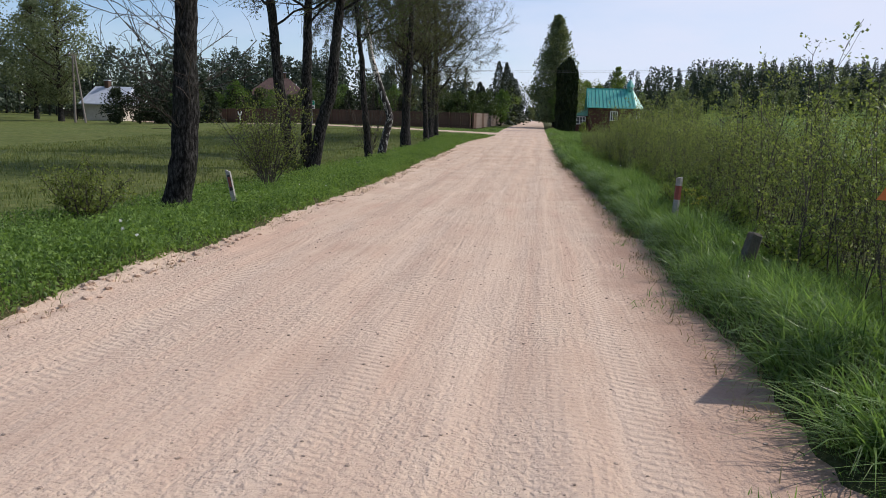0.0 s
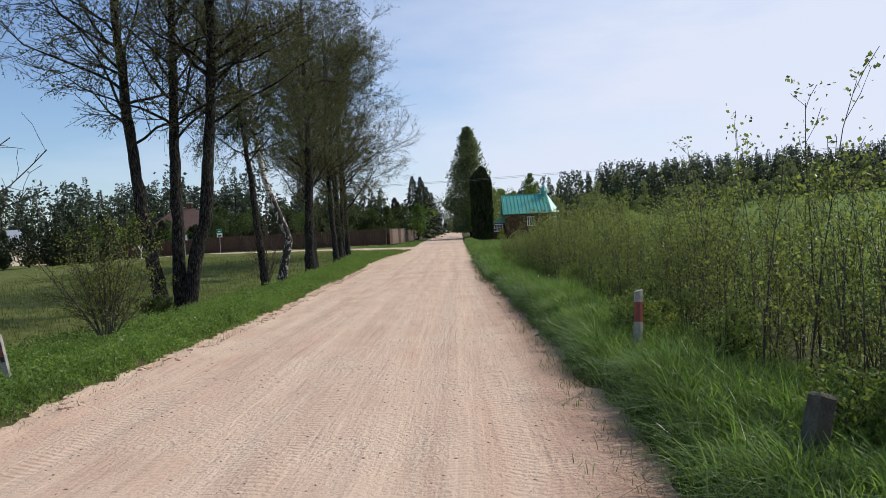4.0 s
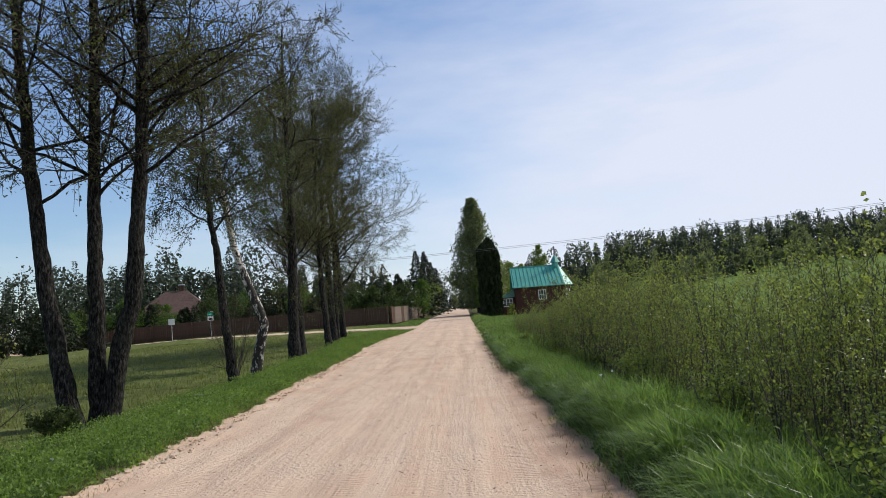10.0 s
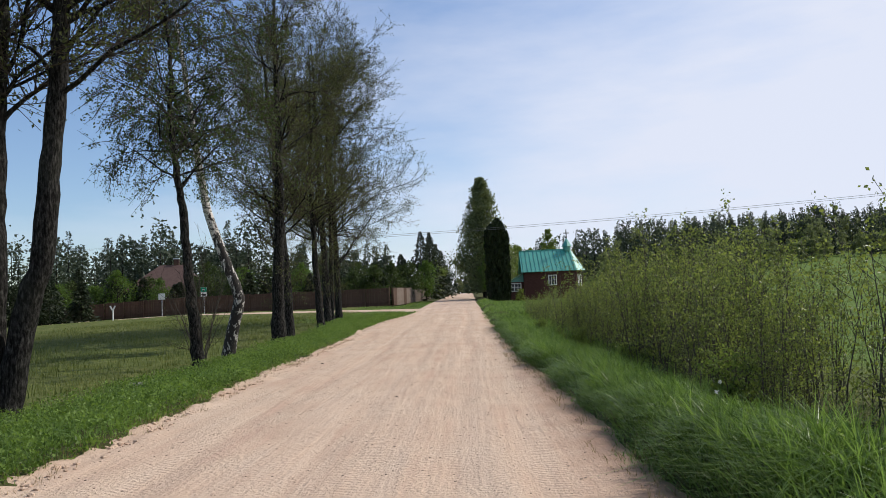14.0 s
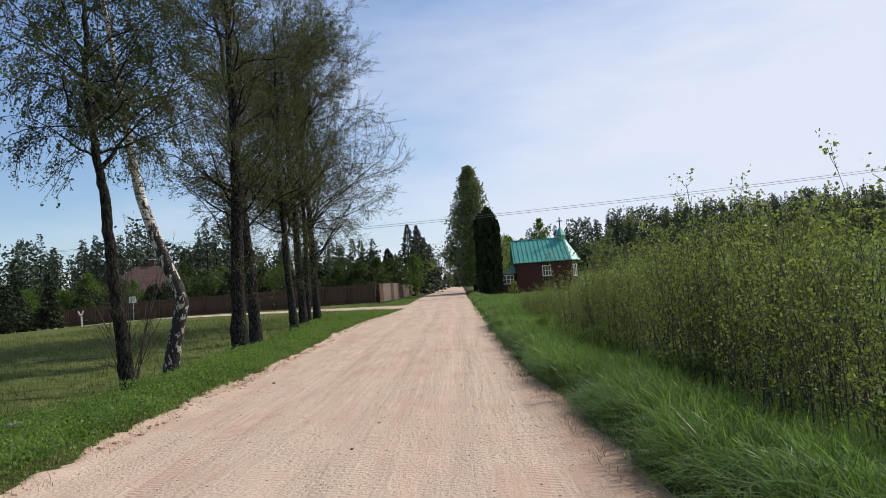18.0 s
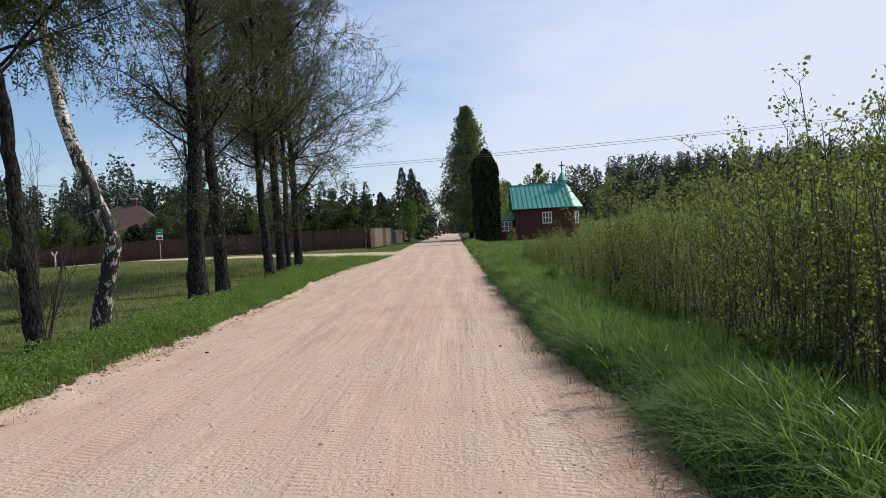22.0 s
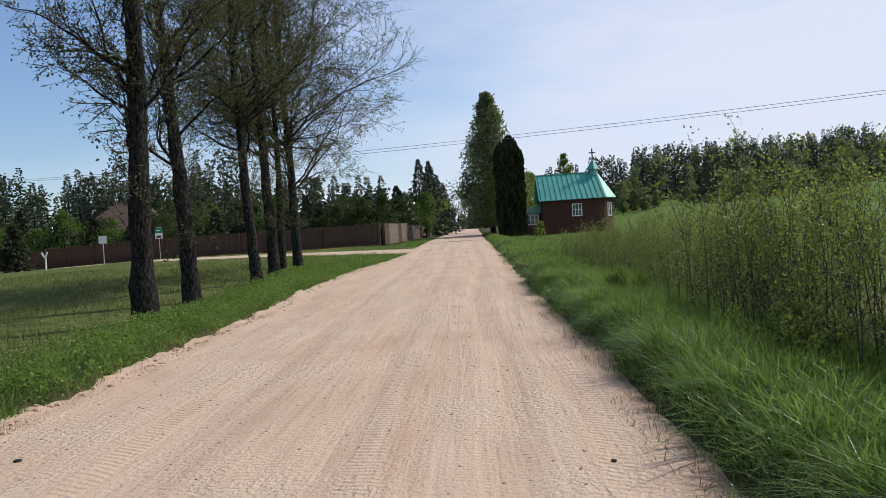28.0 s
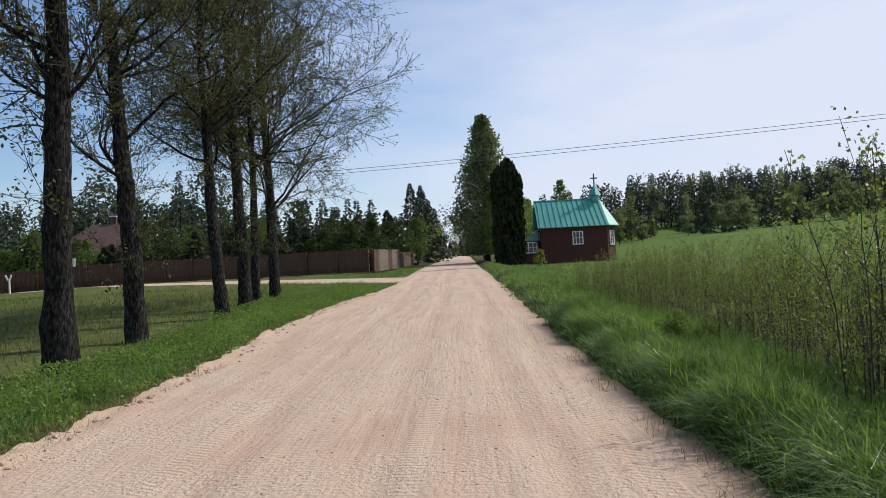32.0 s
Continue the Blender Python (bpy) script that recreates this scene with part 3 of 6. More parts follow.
def road_tree(name, x, y, h, r, seed, lean=(0, 0), crown_from=0.28, limbs=30, reach=4.2, leaf=5, label="", low=0, low_len=1.3, low_leaf=5, up=0.045, leafmat=None, bend=None, wob=0.08, weep=0.0, limb_r=0.045):
    """A tall alder with a dark trunk, long spreading limbs, fine twigs and sparse young leaves."""
    rng = np.random.default_rng(seed)
    z = float(ground_z(x, y))
    ob = empty(name, x, y, z)
    p, rr = trunk_line(rng, h, r, lean, wob, bend=bend, knots=seed)
    part("trunk", mesh_np("trunk", *tubes(p, rr, 14), M_BARK, True), None, ob)
    a, ar = grow(rng, p, rr, limbs, crown_from, 0.97, 58, reach, 10, up, 0.17, 0.36, 0.14, 0.1)
    ar = np.minimum(ar, np.linspace(limb_r, 0.008, 10)[None])
    b, br = grow(rng, a, ar, 10, 0.12, 1.0, 46, reach * (0.36 + 0.1 * (weep > 0)), 6, up * 0.3 - weep, 0.17, 0.5, 0.35)
    c, cr = grow(rng, b, br, 7, 0.1, 1.0, 40, reach * 0.17, 2, 0.04 - weep, 0.25, 0.6, 0.5)
    cr = np.maximum(cr, 0.0055)
    br = np.maximum(br, 0.009)
    add_limbs(a, ar, 6, ob)
    part("branchwork", mesh_np("branchwork", *joined(tubes(b, br, 3), tubes(c, cr, 3)), M_TWIG), None, ob)["kind"] = "stuff"
    pts = along(rng, c, max(leaf, 2), 0.1, 0.07)
    if low:
        q, qr = grow(rng, p, rr, low, 0.08, 0.34, 60, low_len, 6, 0.12, 0.2, 0.1, 0.5)
        q2, q2r = grow(rng, q, qr, 10, 0.15, 1, 45, 0.5, 4, 0.05, 0.25, 0.6, 0.6)
        part("sprout_growth", mesh_np("sprout_growth", *joined(tubes(q, np.clip(qr, 0.0035, 0.007), 4), tubes(q2, np.clip(q2r, 0.0025, 0.004), 3)), M_TWIG), None, ob)["kind"] = "stuff"
        pts = np.concatenate([pts, along(rng, q2, low_leaf, 0.1, 0.08)])
    part("crown", mesh_np("crown", *leaves(rng, pts, 0.072 if leafmat is None else 0.08), leafmat or M_LEAF_TREE), None, ob)
    return tagged(ob, label or "tall roadside alder with dark bark and sparse young leaves", "tree", "trees beside the road")


road_tree("alder_tree", -5.62, 12.3, 14, 0.25, 11, (0.012, 0.0), 0.46, 20, 3.4, 3, "thick dark alder with bare twigs growing from its trunk", 36, 2.0, 0, bend=((0, 1.0, 2.2, 14), (-0.17, 0.0, 0.04, 0.04)))
road_tree("alder_tree", -7.38, 24.0, 15, 0.21, 12, (0.0, 0.01), 0.30, 42, 3.9, 6, wob=0.02, bend=((0, 2.8, 5.6, 8.2, 15), (0, -0.5, -0.83, -1.0, -1.5)))
road_tree("alder_tree", -7.15, 24.55, 15, 0.2, 13, (0.005, 0.02), 0.32, 42, 3.9, 6, wob=0.03)
road_tree("alder_tree", -6.95, 24.5, 15.5, 0.22, 14, (0.0, 0.0), 0.32, 42, 3.9, 6, wob=0.02, bend=((0, 1.5, 2.65, 5.5, 8, 16), (0, 0.28, 0.66, 0.97, 1.12, 1.12)))
road_tree("alder_tree", -6.93, 33.3, 11.5, 0.17, 15, (-0.085, 0.0), 0.42, 32, 3.1, 8, "slim leaning alder with drooping leafy branches", leafmat=M_LEAF_DARK, up=-0.02, weep=0.2, limb_r=0.035)
road_tree("alder_tree", -6.66, 41.0, 14.5, 0.27, 16, (0.01, 0.0), 0.26, 42, 2.7, 5, "tall thick alder with wide spreading branches", 12)
road_tree("alder_tree", -7.27, 45.4, 14, 0.24, 17, (-0.035, 0.0), 0.26, 38, 2.8, 5, "", 18)
road_tree("alder_tree", -6.72, 49.6, 14, 0.19, 18, (-0.05, 0.0), 0.28, 40, 3.7, 9, "", 16)
road_tree("alder_tree", -6.92, 52.6, 15, 0.22, 19, (-0.03, 0.0), 0.28, 42, 4.2, 9, "", 16)
road_tree("alder_tree", -6.95, 54.0, 14, 0.15, 20, (0.0, 0.0), 0.28, 38, 4.6, 9, "", 10)
road_tree("alder_tree", -7.1, 57.2, 14.5, 0.22, 21, (-0.03, 0.0), 0.22, 50, 5.6, 10, "", 10)


def birch():
    rng = np.random.default_rng(31)
    x, y = -6.85, 35.4
    ob = empty("birch_tree", x, y, float(ground_z(x, y)))
    h = 11.5
    p, r = trunk_line(rng, h, 0.2, (0, 0), 0.006, 48, 1.15, ((0, 1.0, 1.7, 1.95, 2.4, 3.1, 3.95, 4.7, 5.7, 7.1, 12), (0, 0.2, 0.38, 0.43, 0.31, 0.03, -0.27, -0.5, -0.66, -0.84, -1.5)))
    part("trunk", mesh_np("trunk", *tubes(p, r, 14), M_BIRCH, True), None, ob, "white birch trunk, black and cracked towards the foot")
    a, ar = grow(rng, p, r, 30, 0.54, 0.98, 56, 2.6, 8, -0.02, 0.16, 0.35, 0.25, 0.6)
    b, br = grow(rng, a, ar, 10, 0.2, 1, 45, 1.15, 7, -0.34, 0.12, 0.5, 0.4)
    c, cr = grow(rng, b, br, 7, 0.1, 1, 30, 0.6, 4, -0.3, 0.15, 0.6, 0.5)
    add_limbs(a, ar, 5, ob)
    part("branchwork", mesh_np("branchwork", *joined(tubes(b, np.maximum(br, 0.006), 4), tubes(c, np.maximum(cr, 0.004), 3)), M_TWIG), None, ob)["kind"] = "stuff"
    part("crown", mesh_np("crown", *leaves(rng, along(rng, c, 8, 0.1, 0.05), 0.065), M_LEAF_DARK), None, ob)
    tagged(ob, "leaning crooked birch with white bark and drooping leafy twigs", "tree", "trees beside the road")


def birch_bark():
    m, nt, b = material("birch_bark", 0.75, 0.2)
    c = nt.nodes.new("ShaderNodeTexCoord")
    sep = nt.nodes.new("ShaderNodeSeparateXYZ")
    nt.links.new(c.outputs["Object"], sep.inputs[0])
    v = coords(nt, (2, 2, 9))
    n = noise_tex(nt, v, 2.4, 5, 0.72)
    n2 = noise_tex(nt, coords(nt, (1, 1, 0.4)), 6.0, 4, 0.65)
    white = ramp(nt, n, (0.43, (0.06, 0.055, 0.05)), (0.49, (0.62, 0.58, 0.52)), (0.8, (0.72, 0.69, 0.64)))
    foot = math_node(nt, "ADD", math_node(nt, "MULTIPLY", sep.outputs[2], 0.055), math_node(nt, "MULTIPLY", n2, 1.0))
    f = ramp(nt, foot, (0.68, (0, 0, 0)), (0.73, (1, 1, 1)))
    crack = noise_tex(nt, coords(nt, (1, 1, 0.45)), 11.0, 4, 0.6)
    black = ramp(nt, crack, (0.55, (0.03, 0.027, 0.024)), (0.60, (0.42, 0.40, 0.36)))
    nt.links.new(mix_col(nt, f, black, white), b.inputs["Base Color"])
    bump(nt, b, n2, 0.6, 0.03)
    return m


M_BIRCH = birch_bark()
birch()


# ---- alder thicket along the right verge ----
def sapling_meshes(seed, h, stems=1, leaf_n=4):
    """Young alders on one root: thin rising stems, slanting side twigs, leaves in loose tufts."""
    rng = np.random.default_rng(seed)
    p = np.zeros((stems, 8, 3))
    t = np.linspace(0, 1, 8)
    for s in range(stems):
        ang, ln = rng.uniform(0, 6.28), rng.uniform(0.03, 0.2)
        hh = h * (1.0 if s == 0 else rng.uniform(0.6, 0.98))
        bx, by = rng.normal(0, 0.22, 2) * (stems > 1)
        p[s, :, 0] = bx + math.cos(ang) * ln * t * hh + np.cumsum(rng.normal(0, 0.035, 8)) * t
        p[s, :, 1] = by + math.sin(ang) * ln * t * hh + np.cumsum(rng.normal(0, 0.035, 8)) * t
        p[s, :, 2] = t * hh - 0.05
    r = np.linspace(0.0115, 0.003, 8)[None].repeat(stems, 0) * rng.uniform(0.7, 1.25, (stems, 1))
    a, ar = grow(rng, p, r, 13, 0.1, 1.0, 40, 0.5, 5, 0.1, 0.15, 0.5, 0.5, 0.5)
    b, br = grow(rng, a, ar, 3, 0.2, 1.0, 42, 0.2, 3, 0.06, 0.2, 0.7, 0.6)
    V, F = tubes(a[:, ::2], np.maximum(ar[:, ::2], 0.0032), 3)
    pts = np.concatenate([along(rng, b, leaf_n, 0.3, 0.03), along(rng, a, 4, 0.35, 0.035), along(rng, p, 10, 0.55, 0.04)])
    LV, LF = leaves(rng, pts, 0.044, aspect=0.74)
    stalks = [tubes(p[k:k + 1], r[k:k + 1], 5) for k in range(stems)]
    return V, F, LV, LF, stalks


KIND_H = (2.5, 2.7, 2.3, 2.9, 2.2, 2.6, 2.45, 2.75, 2.55, 2.35)
KINDS = [sapling_meshes(100 + k, h, (2, 3, 3, 2, 4, 3, 1, 2, 3, 4)[k]) for k, h in enumerate(KIND_H)]
KIND_ME = [([mesh_np("stem", *sk, M_STEM, True) for sk in stalks], mesh_np("twiggery", V, F, M_STEM), mesh_np("foliage", LV, LF, M_LEAF_ALDER)) for V, F, LV, LF, stalks in KINDS]


def thicket_top(y):
    """Height of the thicket's top along the road."""
    return np.interp(y, [0, 8, 12, 17, 20, 23, 26, 29, 32, 35, 37, 40, 45, 50, 54], [2.35, 2.3, 2.05, 2.05, 2.15, 2.3, 2.6, 2.6, 2.55, 2.45, 1.95, 1.75, 1.6, 1.45, 1.1])


def thicket():
    rng = np.random.default_rng(77)
    near, far = [], []
    y = 2.5
    while y < 54:
        y += rng.uniform(0.045, 0.13)
        d = rng.random() ** 1.15
        x = 3.4 + (y > 20) * 0.1 + d * 2.9 + rng.normal(0, 0.12)
        big = 0.8 + 0.24 * float(vnoise(x, y, 1.7, 50))
        hgt = float(thicket_top(y)) * big * rng.uniform(0.76, 1.12)
        if rng.random() < 0.035:
            hgt *= 1.16
        hgt *= float(np.interp(d, [0, 0.3], [0.72, 1.0]))
        k = int(rng.integers(len(KINDS)))
        (near if d < 0.36 else far).append((x, y, hgt / KIND_H[k], rng.uniform(0, 360), k))
    # single tall shoots that stand above the rest
    for x, y, hgt, k in ((3.7, 9.9, 2.85, 0), (3.95, 10.6, 2.8, 3), (3.75, 7.6, 2.7, 7), (4.0, 13.7, 2.65, 3), (4.3, 14.3, 2.6, 0), (3.9, 27.2, 2.95, 3), (4.1, 27.9, 2.8, 7), (4.2, 31.6, 2.7, 0), (3.6, 35.4, 2.45, 8), (3.85, 36.0, 2.5, 4), (4.2, 35.1, 2.5, 1)):
        near.insert(0, (x, y, hgt / KIND_H[k], y * 77.0, k))
    for x, y, s, rz, k in near[:290]:
        ob = empty("alder_sapling")
        ob.matrix_basis = pose(x, y, float(ground_z(x, y)), 0, 0, rz) @ Matrix.Scale(s, 4)
        for me in KIND_ME[k][0]:
            part("stem", me, None, ob)
        part("twiggery", KIND_ME[k][1], None, ob)["kind"] = "stuff"
        part("foliage", KIND_ME[k][2], None, ob)
        tagged(ob, "young alder sapling with thin stem and fresh leaves", "sapling", "alder saplings along the verge")
    sv, lv = [], []
    for x, y, s, rz, k in far + near[290:]:
        V, F, LV, LF, stalks = KINDS[k]
        c, q = math.cos(radians(rz)) * s, math.sin(radians(rz)) * s
        m = np.array([[c, q, 0], [-q, c, 0], [0, 0, s]])
        o = np.array([x, y, float(ground_z(x, y))])
        sv.append((V @ m + o, F))
        sv += [(a @ m + o, b) for a, b in stalks]
        lv.append((LV @ m + o, LF))
    st_ob = tagged(new("alder_thicket_stems", mesh_np("stems", *joined(*sv), M_STEM)), "dense thicket of thin young alder stems", "thicket", kind="stuff")
    lf_ob = tagged(new("alder_thicket_leaves", mesh_np("leaves", *joined(*lv), M_LEAF_ALDER)), "small fresh green leaves of the alder thicket", "foliage", kind="stuff")
    return st_ob, lf_ob


thicket()


# ---- grass ----
def blades(rng, x, y, h, width, mat, name, label, lean=0.35, wind=(-0.25, -0.1), z=None, n=3):
    """Curved tapering blades rooted at x, y."""
    c = len(x)
    z = ground_z(x, y) - 0.01 if z is None else z
    ang = rng.uniform(0, 2 * math.pi, c)
    ln = rng.uniform(0.1, 1, c) * lean
    dx, dy = np.cos(ang) * ln + wind[0] * rng.uniform(0.2, 1, c), np.sin(ang) * ln + wind[1] * rng.uniform(0.2, 1, c)
    wa = rng.uniform(0, math.pi, c)
    wx, wy = np.cos(wa) * width, np.sin(wa) * width
    V = np.zeros((c, n, 2, 3))
    for k in range(n):
        t = k / (n - 1)
        b = t ** 1.8
        px, py, pz = x + dx * h * b, y + dy * h * b, z + h * (t - 0.42 * b * np.minimum(np.hypot(dx, dy), 1.6))
        w = (1 - t ** 1.5) + 0.06
        V[:, k, 0] = np.stack([px - wx * w, py - wy * w, pz], -1)
        V[:, k, 1] = np.stack([px + wx * w, py + wy * w, pz], -1)
    base = np.arange(c)[:, None] * n * 2 + np.arange(n - 1)[None] * 2
    F = np.stack([base, base + 1, base + 3, base + 2], -1).reshape(-1, 4)
    ob = new(name, mesh_np(name, V.reshape(-1, 3), F, mat))
    return tagged(ob, label, "grass", kind="stuff")


def scatter(rng, n, x0, x1, y0, y1):
    """Places strewn evenly over a strip."""
    return rng.uniform(x0, x1, n), y0 + (y1 - y0) * rng.random(n)


grng = np.random.default_rng(9)
# right verge: tall lush grass
x, y = scatter(grng, 165000, 1.3, 4.1, 0.5, 44)
o = x - right_edge(y) + edge_wander(x, y)
clump = vnoise(x, y, 0.55, 11)
keep = (o > -0.06) & (grng.random(len(x)) < 0.35 + clump) & (grng.random(len(x)) < sstep(-0.06, 0.2, o) + 0.1)
x, y, o, clump = x[keep], y[keep], o[keep], clump[keep]
h = (0.09 + 0.24 * sstep(-0.05, 0.35, o)) * (0.3 + 0.75 * clump + 0.6 * vnoise(x, y, 1.1, 46)) * grng.uniform(0.55, 1.3, len(x))
blades(grng, x, y, h, 0.006, M_GRASS, "verge_grass_right", "tall lush green grass along the road edge", 1.5, (-0.75, -0.2), n=3)
# left verge
x, y = scatter(grng, 75000, -6.6, -3.0, 1.5, 56)
o = left_edge(y) - x + edge_wander(x, y)
clump = vnoise(x, y, 0.5, 12)
keep = (o > -0.02) & (side_dist(x, y) > 2.0) & (grng.random(len(x)) < 0.3 + clump)
x, y, o, clump = x[keep], y[keep], o[keep], clump[keep]
h = (0.08 + 0.2 * sstep(-0.05, 0.4, o)) * (0.35 + 1.1 * clump) * np.interp(y, [0, 22, 30, 60], [0.95, 0.95, 0.8, 0.75]) * grng.uniform(0.6, 1.3, len(x))
blades(grng, x, y, h, 0.0055, M_GRASS, "verge_grass_left", "green grass and weeds along the road edge", 1.0, (0.1, -0.15), n=3)
# meadow
x, y = scatter(grng, 62000, -24, -6.4, 6, 68)
keep = (side_dist(x, y) > 2.1) & (grng.random(len(x)) < 0.25 + vnoise(x, y, 1.6, 13)) & (x < -7)
x, y = x[keep], y[keep]
h = grng.uniform(0.08, 0.24, len(x)) * (0.6 + 0.6 * vnoise(x, y, 2.5, 14))
blades(grng, x, y, h, 0.009, M_GRASS_FIELD, "meadow_grass", "yellowish green meadow grass", 0.6, (-0.1, 0.0), n=3)
# far verges, up to the chapel and the fences
x, y = scatter(grng, 60000, 1.0, 9.5, 41, 86)
keep = (x - right_edge(y) > 0.0) & ((x < 4.6) | (y > 50)) & (grng.random(len(x)) < 0.4 + 0.8 * vnoise(x, y, 0.9, 18)) & (grng.random(len(x)) < np.where(x < 4.5, 1.0, 0.5))
x, y = x[keep], y[keep]
h = np.interp(x - right_edge(y), [0, 0.4, 2, 5], [0.1, 0.22, 0.2, 0.13]) * grng.uniform(0.5, 1.4, len(x))
blades(grng, x, y, h, 0.011, M_GRASS, "far_verge_grass_right", "lush green grass between road and chapel", 1.5, (-0.3, -0.3), n=3)
x, y = scatter(grng, 26000, -9.5, -2.5, 54, 104)
keep = (off_road(x, y) > 0.02) & (x > np.interp(y, [54, 85, 87, 104], [-9.5, -9.5, -6.5, -5.8])) & (grng.random(len(x)) < 0.4 + 0.8 * vnoise(x, y, 0.9, 19))
x, y = x[keep], y[keep]
blades(grng, x, y, grng.uniform(0.06, 0.2, len(x)), 0.012, M_GRASS, "far_verge_grass_left", "short green grass at the road fork and fence", 1.3, (-0.2, -0.2), n=3)
# tufts: drooping blades round common roots
def tufts(rng, cx, cy, size, per, mat, name, label):
    c = np.repeat(np.arange(len(cx)), per)
    a = rng.uniform(0, 2 * math.pi, len(c))
    r = np.abs(rng.normal(0, 0.05, len(c)))
    x, y = cx[c] + np.cos(a) * r, cy[c] + np.sin(a) * r
    h = size[c] * rng.uniform(0.5, 1.2, len(c))
    z = ground_z(x, y) - 0.01
    n = 4
    out = rng.uniform(0.3, 1.5, len(c))
    dx, dy = np.cos(a) * out - 0.4, np.sin(a) * out - 0.12
    wa = a + math.pi / 2 + rng.normal(0, 0.5, len(c))
    wx, wy = np.cos(wa) * 0.0065, np.sin(wa) * 0.0065
    V = np.zeros((len(c), n, 2, 3))
    for k in range(n):
        t = k / (n - 1)
        px, py = x + dx * h * t ** 1.6, y + dy * h * t ** 1.6
        pz = z + h * (t - 0.75 * np.minimum(out, 1) * t ** 2.4)
        w = 1 - t ** 1.7 + 0.05
        V[:, k, 0] = np.stack([px - wx * w, py - wy * w, pz], -1)
        V[:, k, 1] = np.stack([px + wx * w, py + wy * w, pz], -1)
    b = np.arange(len(c))[:, None] * n * 2 + np.arange(n - 1)[None] * 2
    F = np.stack([b, b + 1, b + 3, b + 2], -1).reshape(-1, 4)
    return tagged(new(name, mesh_np(name, V.reshape(-1, 3), F, mat)), label, "grass", kind="stuff")


cx, cy = grng.uniform(1.55, 3.2, 1500), grng.uniform(1.0, 44, 1500)
o = cx - right_edge(cy)
keep = (o > 0.16) & (grng.random(1500) < 0.3 + vnoise(cx, cy, 0.8, 40))
cx, cy = cx[keep], cy[keep]
tufts(grng, cx, cy, grng.uniform(0.2, 0.44, len(cx)), 34, M_GRASS, "grass_tufts_right", "drooping tufts of lush grass on the verge")
cx, cy = grng.uniform(-6.6, -3.3, 900), grng.uniform(2.0, 40, 900)
o = left_edge(cy) - cx
keep = (o > 0.15) & (grng.random(900) < vnoise(cx, cy, 0.8, 41) + 0.1)
cx, cy = cx[keep], cy[keep]
tufts(grng, cx, cy, grng.uniform(0.14, 0.36, len(cx)), 28, M_GRASS, "grass_tufts_left", "tufts of green grass on the verge")
# thin weeds creeping onto the sand
x, y = scatter(grng, 100000, -4.4, 2.2, 0.8, 60)
o = off_road(x, y)
right = x > 0
keep = (o > np.where(right, np.interp(y, [8, 14], [-0.5, -0.12]), -0.16)) & (o < 0.1) & (vnoise(x, y, 0.45, 44) > np.where(right, 0.58, 0.6))
x, y = x[keep], y[keep]
blades(grng, x, y, grng.uniform(0.03, 0.13, len(x)), 0.004, M_GRASS, "edge_weeds", "thin weeds creeping onto the sandy road edge", 1.4, (0, 0), np.maximum(ground_z(x, y), road_z(x, y)) - 0.01, 3)
# dry straw at the foot of both verges
x, y = scatter(grng, 60000, -4.6, 2.4, 1.0, 40)
o = off_road(x, y)
keep = (np.abs(o + 0.04) < 0.26) & (vnoise(x, y, 0.5, 15) > 0.38)
x, y = x[keep], y[keep]
blades(grng, x, y, grng.uniform(0.05, 0.14, len(x)), 0.003, M_STRAW, "dry_straw", "dry flattened straw at the road edge", 1.6, (0, 0), np.maximum(ground_z(x, y), road_z(x, y)), 3)


# ---- chapel ----
M_ROOF = simple("green_painted_tin", (0.015, 0.25, 0.19), (0.025, 0.33, 0.255), 1.2, 0.47, 0.06, 0.004, spec=1.0)
M_ROOF.node_tree.nodes["Principled BSDF"].inputs["IOR"].default_value = 1.62
M_LOG = simple("dark_brown_boards", (0.045, 0.017, 0.013), (0.095, 0.04, 0.032), 3, 0.8, 0.5, 0.02, (1, 1, 6))
M_WHITE = simple("white_paint", (0.62, 0.61, 0.58), (0.78, 0.77, 0.74), 6, 0.55, 0.1)
M_IRON = simple("dark_iron", (0.03, 0.03, 0.03), (0.08, 0.075, 0.07), 12, 0.6, 0.1)
M_STONE = simple("field_stone", (0.16, 0.15, 0.13), (0.30, 0.28, 0.25), 6, 0.9, 0.5, 0.02)


def glass_mat():
    m, nt, b = material("window_glass", 0.05, 0.5)
    b.inputs["Base Color"].default_value = (0.06, 0.065, 0.07, 1)
    b.inputs["Transmission Weight"].default_value = 0.25
    b.inputs["IOR"].default_value = 1.45
    return m


M_GLASS = glass_mat()


